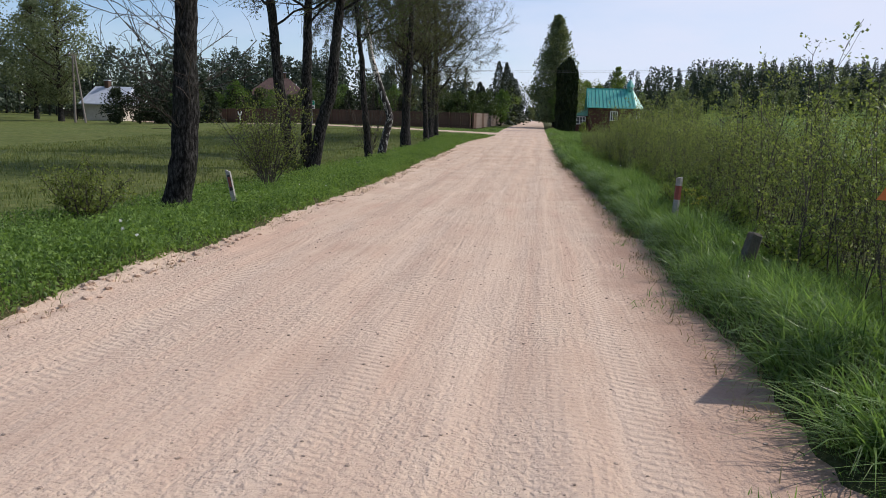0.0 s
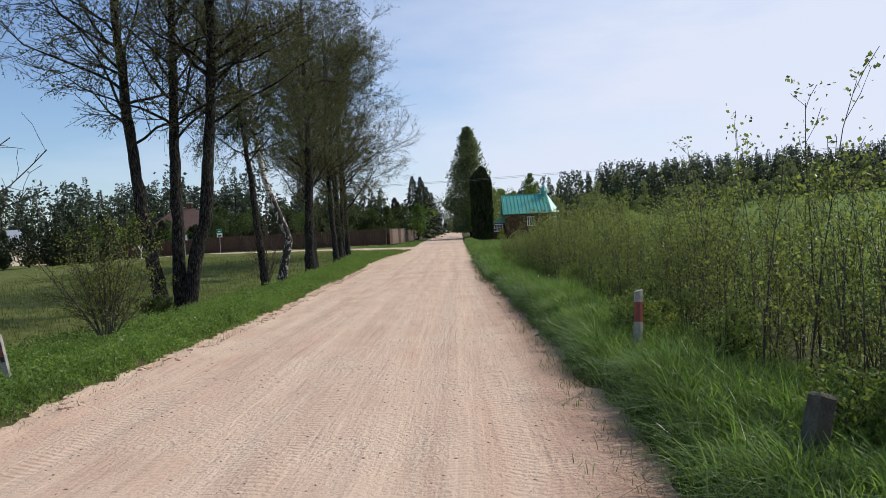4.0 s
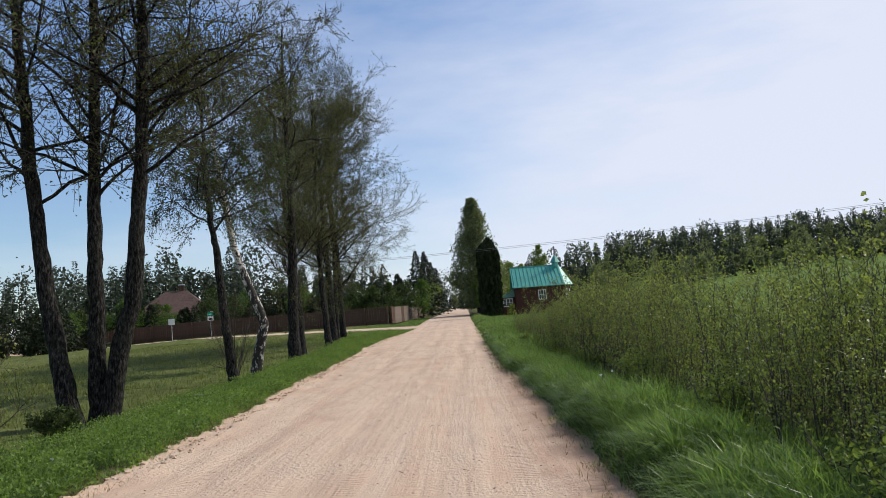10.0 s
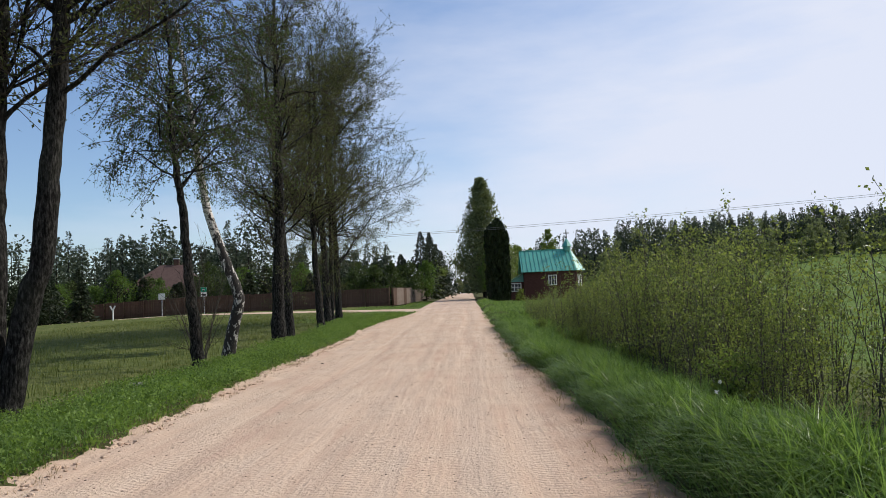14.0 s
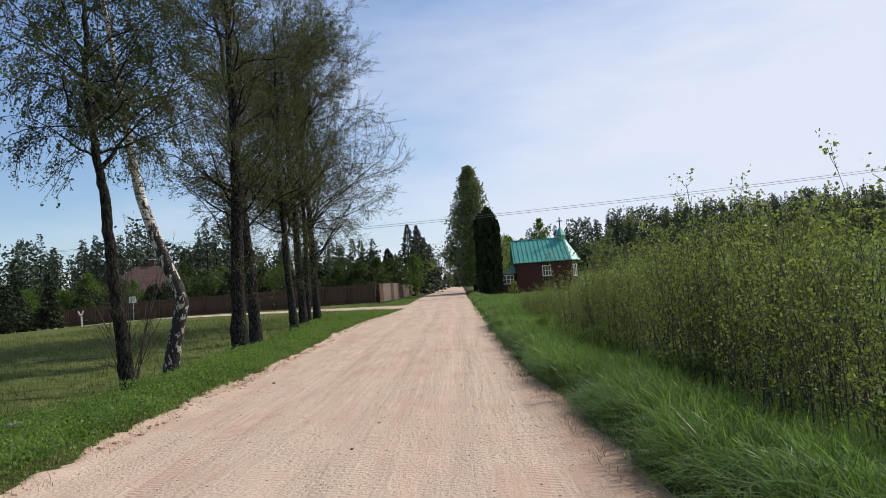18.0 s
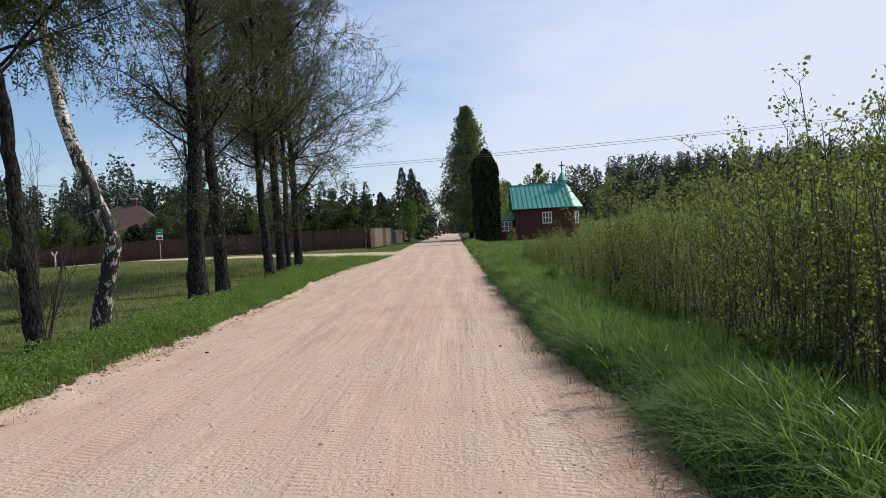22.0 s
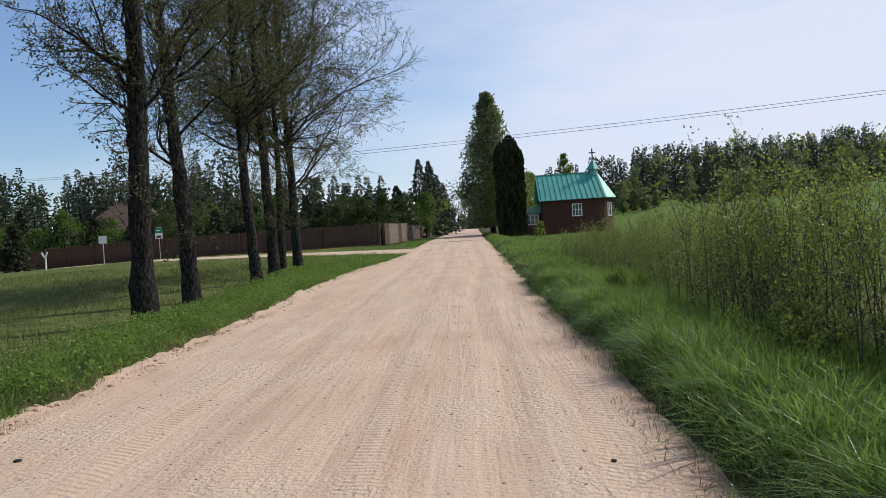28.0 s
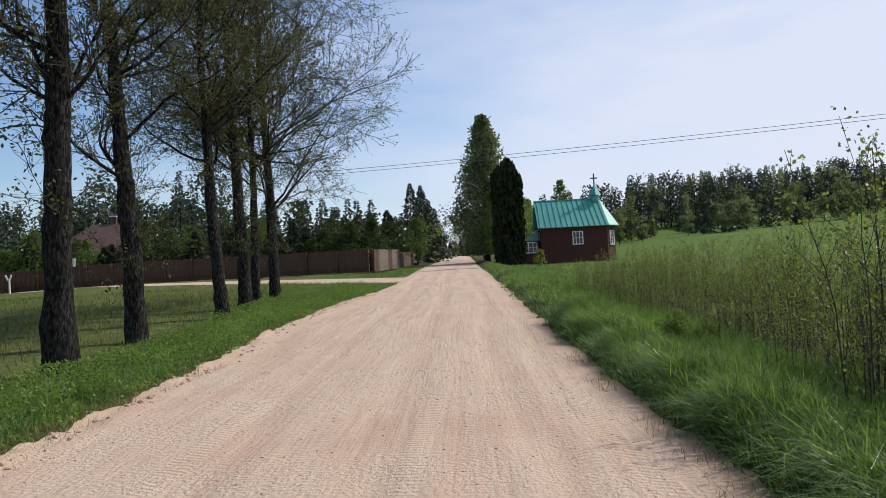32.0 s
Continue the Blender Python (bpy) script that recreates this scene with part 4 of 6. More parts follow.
def window(parent, x, y, z, w, h, rz=0.0, cols=2, rows=3):
    """A white framed window set on a wall face; its outer side faces -y before the turn."""
    m = pose(x, y, z, 0, 0, rz)
    fr = bmesh.new()
    for a in ((-w / 2, -w / 2 + 0.07, 0, h), (w / 2 - 0.07, w / 2, 0, h), (-w / 2 + 0.07, w / 2 - 0.07, 0, 0.07), (-w / 2 + 0.07, w / 2 - 0.07, h - 0.07, h)):
        box(fr, a[0], a[1], -0.07, 0.03, a[2], a[3])
    win = part("window", fr, M_WHITE, parent, "white painted window frame")
    win.matrix_basis = m
    for c in range(1, cols):
        xx = -w / 2 + w * c / cols
        part("mullion", boxed(xx - 0.022, xx + 0.022, -0.05, 0.01, 0.07, h - 0.07), M_WHITE, win)
    for r in range(1, rows):
        zz = h * r / rows
        part("glazing_bar", boxed(-w / 2 + 0.07, w / 2 - 0.07, -0.047, 0.007, zz - 0.016, zz + 0.016), M_WHITE, win)
    part("pane", boxed(-w / 2 + 0.06, w / 2 - 0.06, -0.015, -0.008, 0.06, h - 0.06), M_GLASS, win, "dull window glass")
    return win


def wall_ring(outline, z0, z1, thick=0.18):
    """An upright wall round a closed outline, with thickness."""
    c = Vector((sum(p[0] for p in outline) / len(outline), sum(p[1] for p in outline) / len(outline)))
    inner = [tuple(c + (Vector(p) - c) * (1 - thick / (Vector(p) - c).length)) for p in outline]
    n = len(outline)
    vs = [(*p, z) for z in (z0, z1) for p in outline] + [(*p, z) for z in (z0, z1) for p in inner]
    fs = []
    for i in range(n):
        j = (i + 1) % n
        fs += [(i, j, n + j, n + i), (2 * n + i, 3 * n + i, 3 * n + j, 2 * n + j), (n + i, n + j, 3 * n + j, 3 * n + i), (i, 2 * n + i, 2 * n + j, j)]
    return poly(vs, fs)


def slab(corners, thick, drop=(0, 0, -1)):
    """A sheet of the given thickness under a flat polygon."""
    n = len(corners)
    d = Vector(drop) * thick
    vs = [tuple(c) for c in corners] + [tuple(Vector(c) + d) for c in corners]
    return poly(vs, [tuple(range(n)), tuple(range(2 * n - 1, n - 1, -1))] + [(i, (i + 1) % n, n + (i + 1) % n, n + i) for i in range(n)])


def seams(parent, a, b, c, d, count):
    """Standing seams on a roof face: from the ridge a-b down to the eave d-c."""
    a, b, c, d = (Vector(v) for v in (a, b, c, d))
    nrm = (b - a).cross(d - a).normalized()
    nrm = nrm if nrm.z > 0 else -nrm
    for k in range(count):
        t = (k + 0.5) / count
        p, q = a.lerp(b, t) + nrm * 0.004, d.lerp(c, t) + nrm * 0.004
        s = (b - a).normalized() * 0.018
        part("seam", poly([tuple(v) for v in (p - s, p + s, q + s, q - s, p + nrm * 0.045, q + nrm * 0.045)],
                          [(0, 1, 4), (3, 5, 2), (0, 4, 5, 3), (1, 2, 5, 4), (0, 3, 2, 1)]), M_ROOF, parent)


def chapel():
    ob = empty("chapel", 8.3, 88.6, 0.9)
    ox, oy, oz = 8.3, 88.6, 0.9
    L = lambda x, y, z: (x - ox, y - oy, z - oz)
    x0, x1, x2 = 5.9, 10.85, 11.65
    y0, y1 = 86.6, 90.7
    out = [(x0 - ox, y0 - oy), (x1 - ox, y0 - oy), (x2 - ox, 87.75 - oy), (x2 - ox, 89.55 - oy), (x1 - ox, y1 - oy), (x0 - ox, y1 - oy)]
    wall = part("wall", wall_ring(out, 0.25, 3.12), M_LOG, ob, "dark brown timber board wall")
    part("foundation", wall_ring([(p[0] * 1.01, p[1] * 1.02) for p in out], 0.0, 0.3, 0.3), M_STONE, ob, "grey field stone base")
    e, ez, rz, ry = 0.28, 3.95, 6.1, 88.65
    ea = [L(x0 - 0.25, y0 - e, ez), L(x1 + 0.1, y0 - e, ez), L(x2 + e, 87.6, ez), L(x2 + e, 89.7, ez), L(x1 + 0.1, y1 + e, ez), L(x0 - 0.25, y1 + e, ez)]
    ra, rb = L(x0 - 0.25, ry, rz), L(x1 - 0.15, ry, rz)
    for cs, k in (((ra, rb, ea[1], ea[0]), 13), ((rb, ra, ea[5], ea[4]), 13)):
        r = part("roof", slab(cs, 0.05), M_ROOF, ob, "green painted metal roof slope")
        seams(r, *cs, k)
    for cs in ((rb, ea[2], ea[1]), (rb, ea[3], ea[2]), (rb, ea[4], ea[3])):
        part("roof", slab(cs, 0.05), M_ROOF, ob, "green metal roof face over the apse")
    part("gable", slab([L(x0, y0 + 0.02, 4.0), L(x0, y1 - 0.02, 4.0), L(x0, ry, 6.0)], 0.1, (1, 0, 0)), M_LOG, ob)
    part("ridge_cap", boxed(ra[0], rb[0], ra[1] - 0.06, ra[1] + 0.06, ra[2] - 0.02, ra[2] + 0.05), M_ROOF, ob)
    tur = part("turret", cyl(0.36, 0.33, rz - oz - 0.25, rz - oz + 0.32, 8, 10.4 - ox, ry - oy), M_ROOF, ob, "small green metal turret")
    part("spire", cyl(0.52, 0.03, rz - oz + 0.25, rz - oz + 1.1, 8, 10.4 - ox, ry - oy), M_ROOF, tur)
    cr = part("cross", boxed(10.4 - ox - 0.045, 10.4 - ox + 0.045, ry - oy - 0.045, ry - oy + 0.045, rz - oz + 1.0, rz - oz + 1.95), M_IRON, ob, "thin iron cross")
    part("cross_arm", boxed(10.4 - ox - 0.26, 10.4 - ox + 0.26, ry - oy - 0.04, ry - oy + 0.04, rz - oz + 1.55, rz - oz + 1.64), M_IRON, cr)
    window(ob, 8.62 - ox, y0 - oy, 2.58 - oz, 0.8, 1.0, 0, 3, 2)
    window(ob, 11.25 - ox, 87.17 - oy, 2.45 - oz, 0.7, 1.1, math.degrees(math.atan2(1.15, 0.8)), 2, 2)
    # porch
    px0, px1, py0, py1 = 4.45, x0 - 0.01, 87.4, 89.9
    pw = [(px0 - ox, py0 - oy), (px1 - ox, py0 - oy), (px1 - ox, py1 - oy), (px0 - ox, py1 - oy)]
    po = part("porch", wall_ring(pw, 0.1, 2.15, 0.14), M_LOG, ob, "dark brown timber porch")
    part("porch_roof", slab([L(px1, py0 - 0.2, 3.9), L(px1, py1 + 0.2, 3.9), L(px0 - 0.25, py1 + 0.2, 3.0), L(px0 - 0.25, py0 - 0.2, 3.0)], 0.05), M_ROOF, po)
    part("porch_gable", slab([L(px0 + 0.02, py0 + 0.02, 3.03), L(px1, py0 + 0.02, 3.03), L(px1, py0 + 0.02, 3.8)], 0.08, (0, 1, 0)), M_ROOF, po)
    window(po, 5.15 - ox, py0 - oy, 2.1 - oz, 1.0, 0.85, 0, 3, 2)
    tagged(ob, "small dark timber chapel with green metal roof and cross", "chapel")


chapel()


# ---- columns of thuja, tall birch, conifers and broad crowns ----
def clump_tree(name, x, y, h, w, seed, n, size, mat, trunk_r=0.12, base=0.12, clusters=40, shape=0.9, label="", category="tree", z=None, group=""):
    """A tree whose crown is many leaf clumps round real limbs, with gaps and an uneven outline."""
    rng = np.random.default_rng(seed)
    ob = empty(name, x, y, float(ground_z(x, y)) if z is None else z)
    p, r = trunk_line(rng, h * 0.93, trunk_r, (0, 0), 0.04, 10)
    V, F = tubes(p, r, 8)
    part("trunk", mesh_np("trunk", V, F, M_BARK, True), None, ob)
    t = base + (1 - base) * rng.random(clusters) ** 0.9
    prof = np.sin(np.clip((t - base) / (1 - base), 0, 1) ** shape * math.pi) ** 0.95 * 0.94 + 0.06
    ang = rng.uniform(0, 2 * math.pi, clusters)
    rr = w * prof * np.sqrt(rng.uniform(0.05, 1, clusters)) * rng.uniform(0.7, 1.12, clusters)
    cen = np.stack([np.cos(ang) * rr, np.sin(ang) * rr, t * h], -1)
    root = np.stack([0 * rr, 0 * rr, np.maximum(t * h - rr * 0.8, 0.1 * h)], -1)
    mid = (root + cen) / 2 + rng.normal(0, 0.1 * w, cen.shape)
    part("branchwork", mesh_np("branchwork", *tubes(np.stack([root, mid, cen], 1), np.array([[0.05, 0.03, 0.012]]).repeat(clusters, 0) * (0.4 + trunk_r * 4), 4), M_TWIG), None, ob)["kind"] = "stuff"
    sp = (0.12 + 0.17 * w) * rng.uniform(0.7, 1.3, clusters) * (0.3 + 0.7 * prof)
    idx = rng.integers(0, clusters, n)
    pts = cen[idx] + np.clip(rng.normal(0, 1, (n, 3)), -1.5, 1.5) * sp[idx][:, None] * np.array([1, 1, 0.85])
    pts = pts[pts[:, 2] > 0.05 * h]
    part("crown", mesh_np("crown", *leaves(rng, pts, size, aspect=0.7), mat), None, ob)
    return tagged(ob, label, category, group)


def conifer_arrays(rng, h, w, n, size):
    """Needle sprays along drooping whorls."""
    t = rng.random(n) ** 0.75
    reach = w * (1 - t) ** 0.85 * (0.45 + 0.55 * np.abs(np.sin(t * 34 + rng.uniform(0, 6))))
    ang = rng.uniform(0, 2 * math.pi, n)
    f = np.sqrt(rng.uniform(0.02, 1, n))
    reach = reach * (0.8 + 0.35 * np.sin(ang * 3 + t * 9))
    pos = np.stack([np.cos(ang) * reach * f, np.sin(ang) * reach * f, 0.04 * h + t * h * 0.96 - reach * f * 0.35], -1)
    d = np.stack([np.cos(ang), np.sin(ang), np.full(n, -0.35)], -1) + rng.normal(0, 0.35, (n, 3))
    d /= np.linalg.norm(d, axis=1, keepdims=True)
    s = np.cross(d, rand_dirs(rng, n))
    s /= np.linalg.norm(s, axis=1, keepdims=True)
    ln = (size * rng.uniform(0.6, 1.4, n) * (0.35 + 0.65 * (1 - t)))[:, None]
    V = np.stack([pos, pos + d * ln * 0.5 + s * ln * 0.22, pos + d * ln, pos + d * ln * 0.5 - s * ln * 0.22], 1).reshape(-1, 3)
    return V, np.arange(n * 4).reshape(-1, 4)


def conifer(name, x, y, h, w, seed, n=2600, size=0.55, label="dark green spruce behind the wooden fence", group="spruces behind the fence"):
    rng = np.random.default_rng(seed)
    ob = empty(name, x, y, float(ground_z(x, y)))
    p, r = trunk_line(rng, h * 0.97, 0.016 * h, (0, 0), 0.01, 8)
    part("trunk", mesh_np("trunk", *tubes(p, r, 7), M_BARK, True), None, ob)
    part("crown", mesh_np("crown", *conifer_arrays(rng, h, w, n, size), M_CONIFER), None, ob)
    return tagged(ob, label, "tree", group)


def thuja():
    rng = np.random.default_rng(51)
    x, y = 3.3, 84.0
    ob = empty("thuja_column", x, y, float(ground_z(x, y)))
    part("trunk", cyl(0.2, 0.1, -0.05, 3.0, 8), M_BARK, ob)
    n = 15000
    spires = ((-0.52, 0.0, 6.9, 0.5), (0.12, 0.1, 7.5, 0.56), (0.62, -0.1, 6.6, 0.46), (-0.1, -0.3, 7.2, 0.6))
    V = []
    for k, (sx, sy, h, w) in enumerate(spires):
        t = rng.random(n // 4)
        rad = w * np.clip(np.minimum(0.8 + t * 1.2, (1.01 - t) * 11.0), 0.05, 1.0) * rng.uniform(0.82, 1.06, n // 4)
        a = rng.uniform(0, 2 * math.pi, n // 4)
        rad = rad * (1 + 0.12 * np.sin(a * 5 + t * 16))
        V.append(np.stack([sx + np.cos(a) * rad, sy + np.sin(a) * rad, t * h], -1))
    pts = np.concatenate(V)
    d = rand_dirs(rng, len(pts)) * 0.45 + np.array([0, 0, 1.0])
    s = np.cross(d, rand_dirs(rng, len(pts)))
    s /= np.linalg.norm(s, axis=1, keepdims=True)
    ln = (0.3 * rng.uniform(0.6, 1.3, len(pts)))[:, None]
    Q = np.stack([pts, pts + d * ln * 0.5 + s * ln * 0.3, pts + d * ln, pts + d * ln * 0.5 - s * ln * 0.3], 1).reshape(-1, 3)
    part("crown", mesh_np("crown", Q, np.arange(len(Q)).reshape(-1, 4), M_THUJA), None, ob)
    tagged(ob, "tall dark columnar thuja beside the chapel", "tree")


thuja()
clump_tree("birch_tree", 2.5, 105, 14.2, 3.6, 61, 28000, 0.24, M_LEAF_FAR, 0.2, 0.03, 260, 0.42, "tall slender birch with light green crown")
clump_tree("birch_tree", 3.3, 101.0, 7.5, 1.5, 62, 5000, 0.16, M_LEAF_BIRCH, 0.1, 0.1, 45, 0.7, "young birch with light green crown at the roadside")
for k, (bx, by, bh, bw) in enumerate(((5.2, 109, 7.2, 2.2), (7.0, 112, 6.6, 2.0), (9.0, 116, 6.2, 2.3), (12.2, 122, 9.2, 1.6), (3.8, 98, 5.5, 1.2), (2.6, 118, 9, 2.2), (2.9, 132, 9, 2.2))):
    clump_tree("broadleaf_tree", bx, by, bh, bw, 63 + k, 3600, 0.2, M_WILLOW if k < 4 else M_LEAF_BIRCH, 0.1, 0.15, 40, 0.8, "light green broadleaf tree behind the chapel", group="trees behind the chapel")
clump_tree("garden_shrub", 5.0, 79.2, 1.0, 0.45, 75, 700, 0.10, M_LEAF_BUSH, 0.03, 0.1, 18, 0.9, "small leafy shrub in front of the chapel", "shrub")
clump_tree("garden_shrub", 2.5, 83.2, 1.5, 0.3, 76, 500, 0.09, M_CONIFER, 0.03, 0.05, 14, 0.9, "small dark shrub beside the thuja", "shrub")

# trees behind the wooden fence and along the far road
SPRUCES = ((-5.9, 120, 9.6, 3.4), (-5.0, 127, 10.0, 3.6), (-8.4, 116, 6.4, 3.0), (-5.4, 138, 10, 3.8), (-5.0, 150, 9.5, 3.6), (-4.6, 165, 9, 3.6), (-7.6, 111, 5.5, 2.4), (-11, 111, 5.0, 1.9), (-14, 110, 4.6, 1.9),
           (-17.5, 108, 5.6, 1.9), (-20, 106, 4.6, 1.8), (-13, 92.0, 3.4, 1.8), (-16, 92.5, 3.7, 1.9), (-19.5, 93.2, 3.9, 2.0), (-23, 94.5, 4.2, 2.2), (-27, 96, 3.6, 2.2),
           (-31.5, 97, 3.6, 2.3), (-36, 98, 4.4, 2.4), (-40, 99, 4.8, 2.4), (-45, 101, 6.0, 2.6), (-50, 103, 6.5, 2.8), (-42, 84.5, 4.0, 1.9), (-40, 86, 4.4, 2.0), (-38, 88, 4.2, 2.0))
hedge = np.random.default_rng(410)
ROW = [(-9.0 - 1.9 * k + hedge.uniform(-0.6, 0.6), 90.5 + 0.42 * k + hedge.uniform(0, 4), hedge.uniform(3.2, 4.9), hedge.uniform(1.7, 2.4)) for k in range(21)]
SPRUCES += tuple(ROW[::3])
for k, (bx, by, bh, bw) in enumerate(r for i, r in enumerate(ROW) if i % 3):
    clump_tree("garden_tree", bx, by, bh, bw, 900 + k, 3000, 0.17, (M_LEAF_DARK, M_CONIFER, M_LEAF_BIRCH)[k % 3], 0.07, 0.08, 44, 0.8, "round leafy garden tree behind the wooden fence", group="garden trees behind the fence")
for k, (bx, by, bh, bw) in enumerate(SPRUCES):
    conifer("spruce_tree", bx, by, bh, bw, 1200 + k, 2600 if by > 110 else 1500, 0.62)
for k, (bx, by, bh, bw, mat) in enumerate(((-9.2, 92, 4.0, 1.7, M_LEAF_DARK), (-11.2, 91.2, 3.4, 1.5, M_LEAF_DARK), (-7.6, 95, 4.4, 1.4, M_LEAF_DARK), (-7.0, 100, 4.2, 1.5, M_LEAF_DARK), (-6.5, 106, 4.8, 1.7, M_LEAF_DARK),
                                           (-25, 94.3, 4.2, 2.0, M_LEAF_DARK), (-38.5, 97, 5.2, 2.6, M_LEAF_BIRCH), (-45.5, 96.8, 4.2, 2.4, M_LEAF_BIRCH), (-29, 99, 5.5, 2.2, M_LEAF_DARK), (-21, 98, 5.5, 2.2, M_LEAF_DARK),
                                           (-4.9, 112, 5, 1.6, M_LEAF_BIRCH), (-4.4, 132, 6, 1.8, M_WILLOW))):
    clump_tree("garden_tree", bx, by, bh, bw, 240 + k, 2600, 0.2, mat, 0.08, 0.12, 36, 0.9, "leafy garden tree behind the wooden fence", group="garden trees behind the fence")
for k, (bx, by, bh, bw) in enumerate(((-43.6, 77.0, 3.6, 1.5), (-41.6, 78, 4.0, 1.6), (-39.6, 79, 3.6, 1.5), (-37.8, 80.5, 3.9, 1.6))):
    clump_tree("dark_hedge_bush", bx, by, bh, bw, 290 + k, 3000, 0.22, M_CONIFER, 0.06, 0.05, 40, 0.9, "dense dark evergreen bush beside the house", "bush", group="dark bushes beside the house")
for k, (bx, by, bh, bw) in enumerate(((-59, 76, 17, 4.2), (-52.5, 81, 16, 3.8), (-68, 80, 18, 4.6), (-63, 92, 15, 4.4))):
    clump_tree("lime_tree", bx, by, bh, bw, 270 + k, 15000, 0.24, M_LEAF_FAR, 0.28, 0.12, 120, 0.75, "tall leafy green tree beside the white house", group="tall trees beside the white house")


def forest(name, spots, label, seed):
    """Far woods: pines, spruces and some light broadleaf crowns, joined by kind."""
    rng = np.random.default_rng(seed)
    kinds = {"pine": [], "leaf": [], "trunk": []}
    for x, y, h, k in spots:
        o = np.array([x, y, float(base_z(x, y))])
        if k == 0:
            cen = rng.integers(0, 16, 480)
            ca, cr2, cz = rng.uniform(0, 6.28, 16), rng.random(16) ** 0.6, rng.uniform(0.1, 0.98, 16)
            lim = 0.22 * h * np.sin(np.clip((cz - 0.05) / 1.0, 0, 1) * math.pi) ** 0.7
            pts = np.stack([np.cos(ca) * cr2 * lim, np.sin(ca) * cr2 * lim, cz * h], -1)[cen] + rng.normal(0, 1, (480, 3)) * np.array([0.055, 0.055, 0.05]) * h
            kinds["pine"].append((leaves(rng, pts + o, 0.55, aspect=0.7)))
        elif k == 1:
            V, F = conifer_arrays(rng, h, 0.2 * h, 400, 0.95)
            kinds["pine"].append((V + o, F))
        else:
            cen = rng.integers(0, 16, 480)
            tz = rng.uniform(0.18, 0.97, 16)
            a, q = rng.uniform(0, 6.28, 16), np.sqrt(rng.random(16)) * 0.2 * h * np.sin(tz * math.pi * 0.9) ** 0.6
            pts = np.stack([np.cos(a) * q, np.sin(a) * q, tz * h], -1)[cen] + rng.normal(0, 1, (480, 3)) * 0.05 * h
            kinds["leaf"].append(leaves(rng, pts + o, 0.48, aspect=0.7))
        p, r = trunk_line(rng, h * 0.9, 0.012 * h, (0, 0), 0.02, 5)
        V, F = tubes(p, r, 5)
        kinds["trunk"].append((V + o, F))
    for k, mat, words in (("pine", M_PINE, "dark conifer crowns of "), ("leaf", M_LEAF_FAR, "light broadleaf crowns in "), ("trunk", M_BARK, "tree trunks of ")):
        if kinds[k]:
            tagged(new(name + "_" + k, mesh_np(name, *joined(*kinds[k]), mat)), words + label, "forest", kind="stuff")


frng = np.random.default_rng(400)


def forest_edge(x):
    return 172 + 0.12 * x - 14 * math.sin(x * 0.05)


spots = []
while len(spots) < 620:
    x = 14 + 215 * frng.random() ** 0.85
    d = frng.random() ** 0.8 * 46
    edge = d < 12
    spots.append((x, forest_edge(x) + 4 + d, frng.uniform(7, 9) if edge else frng.uniform(8.5, 11.5), 2 if frng.random() < (0.42 if edge else 0.06) else (0 if frng.random() < 0.14 else 1)))
for k in range(170):
    x = frng.uniform(14, 200)
    spots.append((x, forest_edge(x) + frng.uniform(-14, 4), frng.uniform(3.0, 6.0), 2 if k % 4 else 1))
forest("forest_hill", spots, "the wooded hill beyond the field", 401)
spots = []
while len(spots) < 240:
    x, y = frng.uniform(-120, -8), frng.uniform(112, 150)
    if x < -8 - 0.12 * (y - 112):
        spots.append((x, y, frng.uniform(8.5, 12.5) * (0.72 if x > -30 else 1), 0 if frng.random() < 0.25 else 1))
for k in range(34):
    spots.append((frng.uniform(-12, 22), frng.uniform(250, 300), frng.uniform(9, 13), 0 if k % 3 else 2))
for k in range(30):
    spots.append((frng.uniform(-11, 16), frng.uniform(232, 248), frng.uniform(3.5, 6.0), 1 if k % 2 else 2))
for k in range(30):
    spots.append((frng.uniform(-150, -75), frng.uniform(60, 120), frng.uniform(9, 13), 0 if k % 3 else 2))
forest("forest_left", spots, "the pine wood behind the village houses", 402)


# ---- wooden fences ----
M_FENCE = simple("brown_fence_boards", (0.05, 0.028, 0.02), (0.13, 0.08, 0.055), 2.5, 0.85, 0.4, 0.02, (1, 1, 0.2))
M_FENCE_GREY = simple("grey_fence_boards", (0.12, 0.09, 0.07), (0.24, 0.19, 0.155), 2.5, 0.85, 0.4, 0.02, (1, 1, 0.2))
M_PICKET = simple("dark_picket_boards", (0.02, 0.016, 0.013), (0.06, 0.048, 0.04), 3, 0.85, 0.4, 0.02, (1, 1, 0.2))


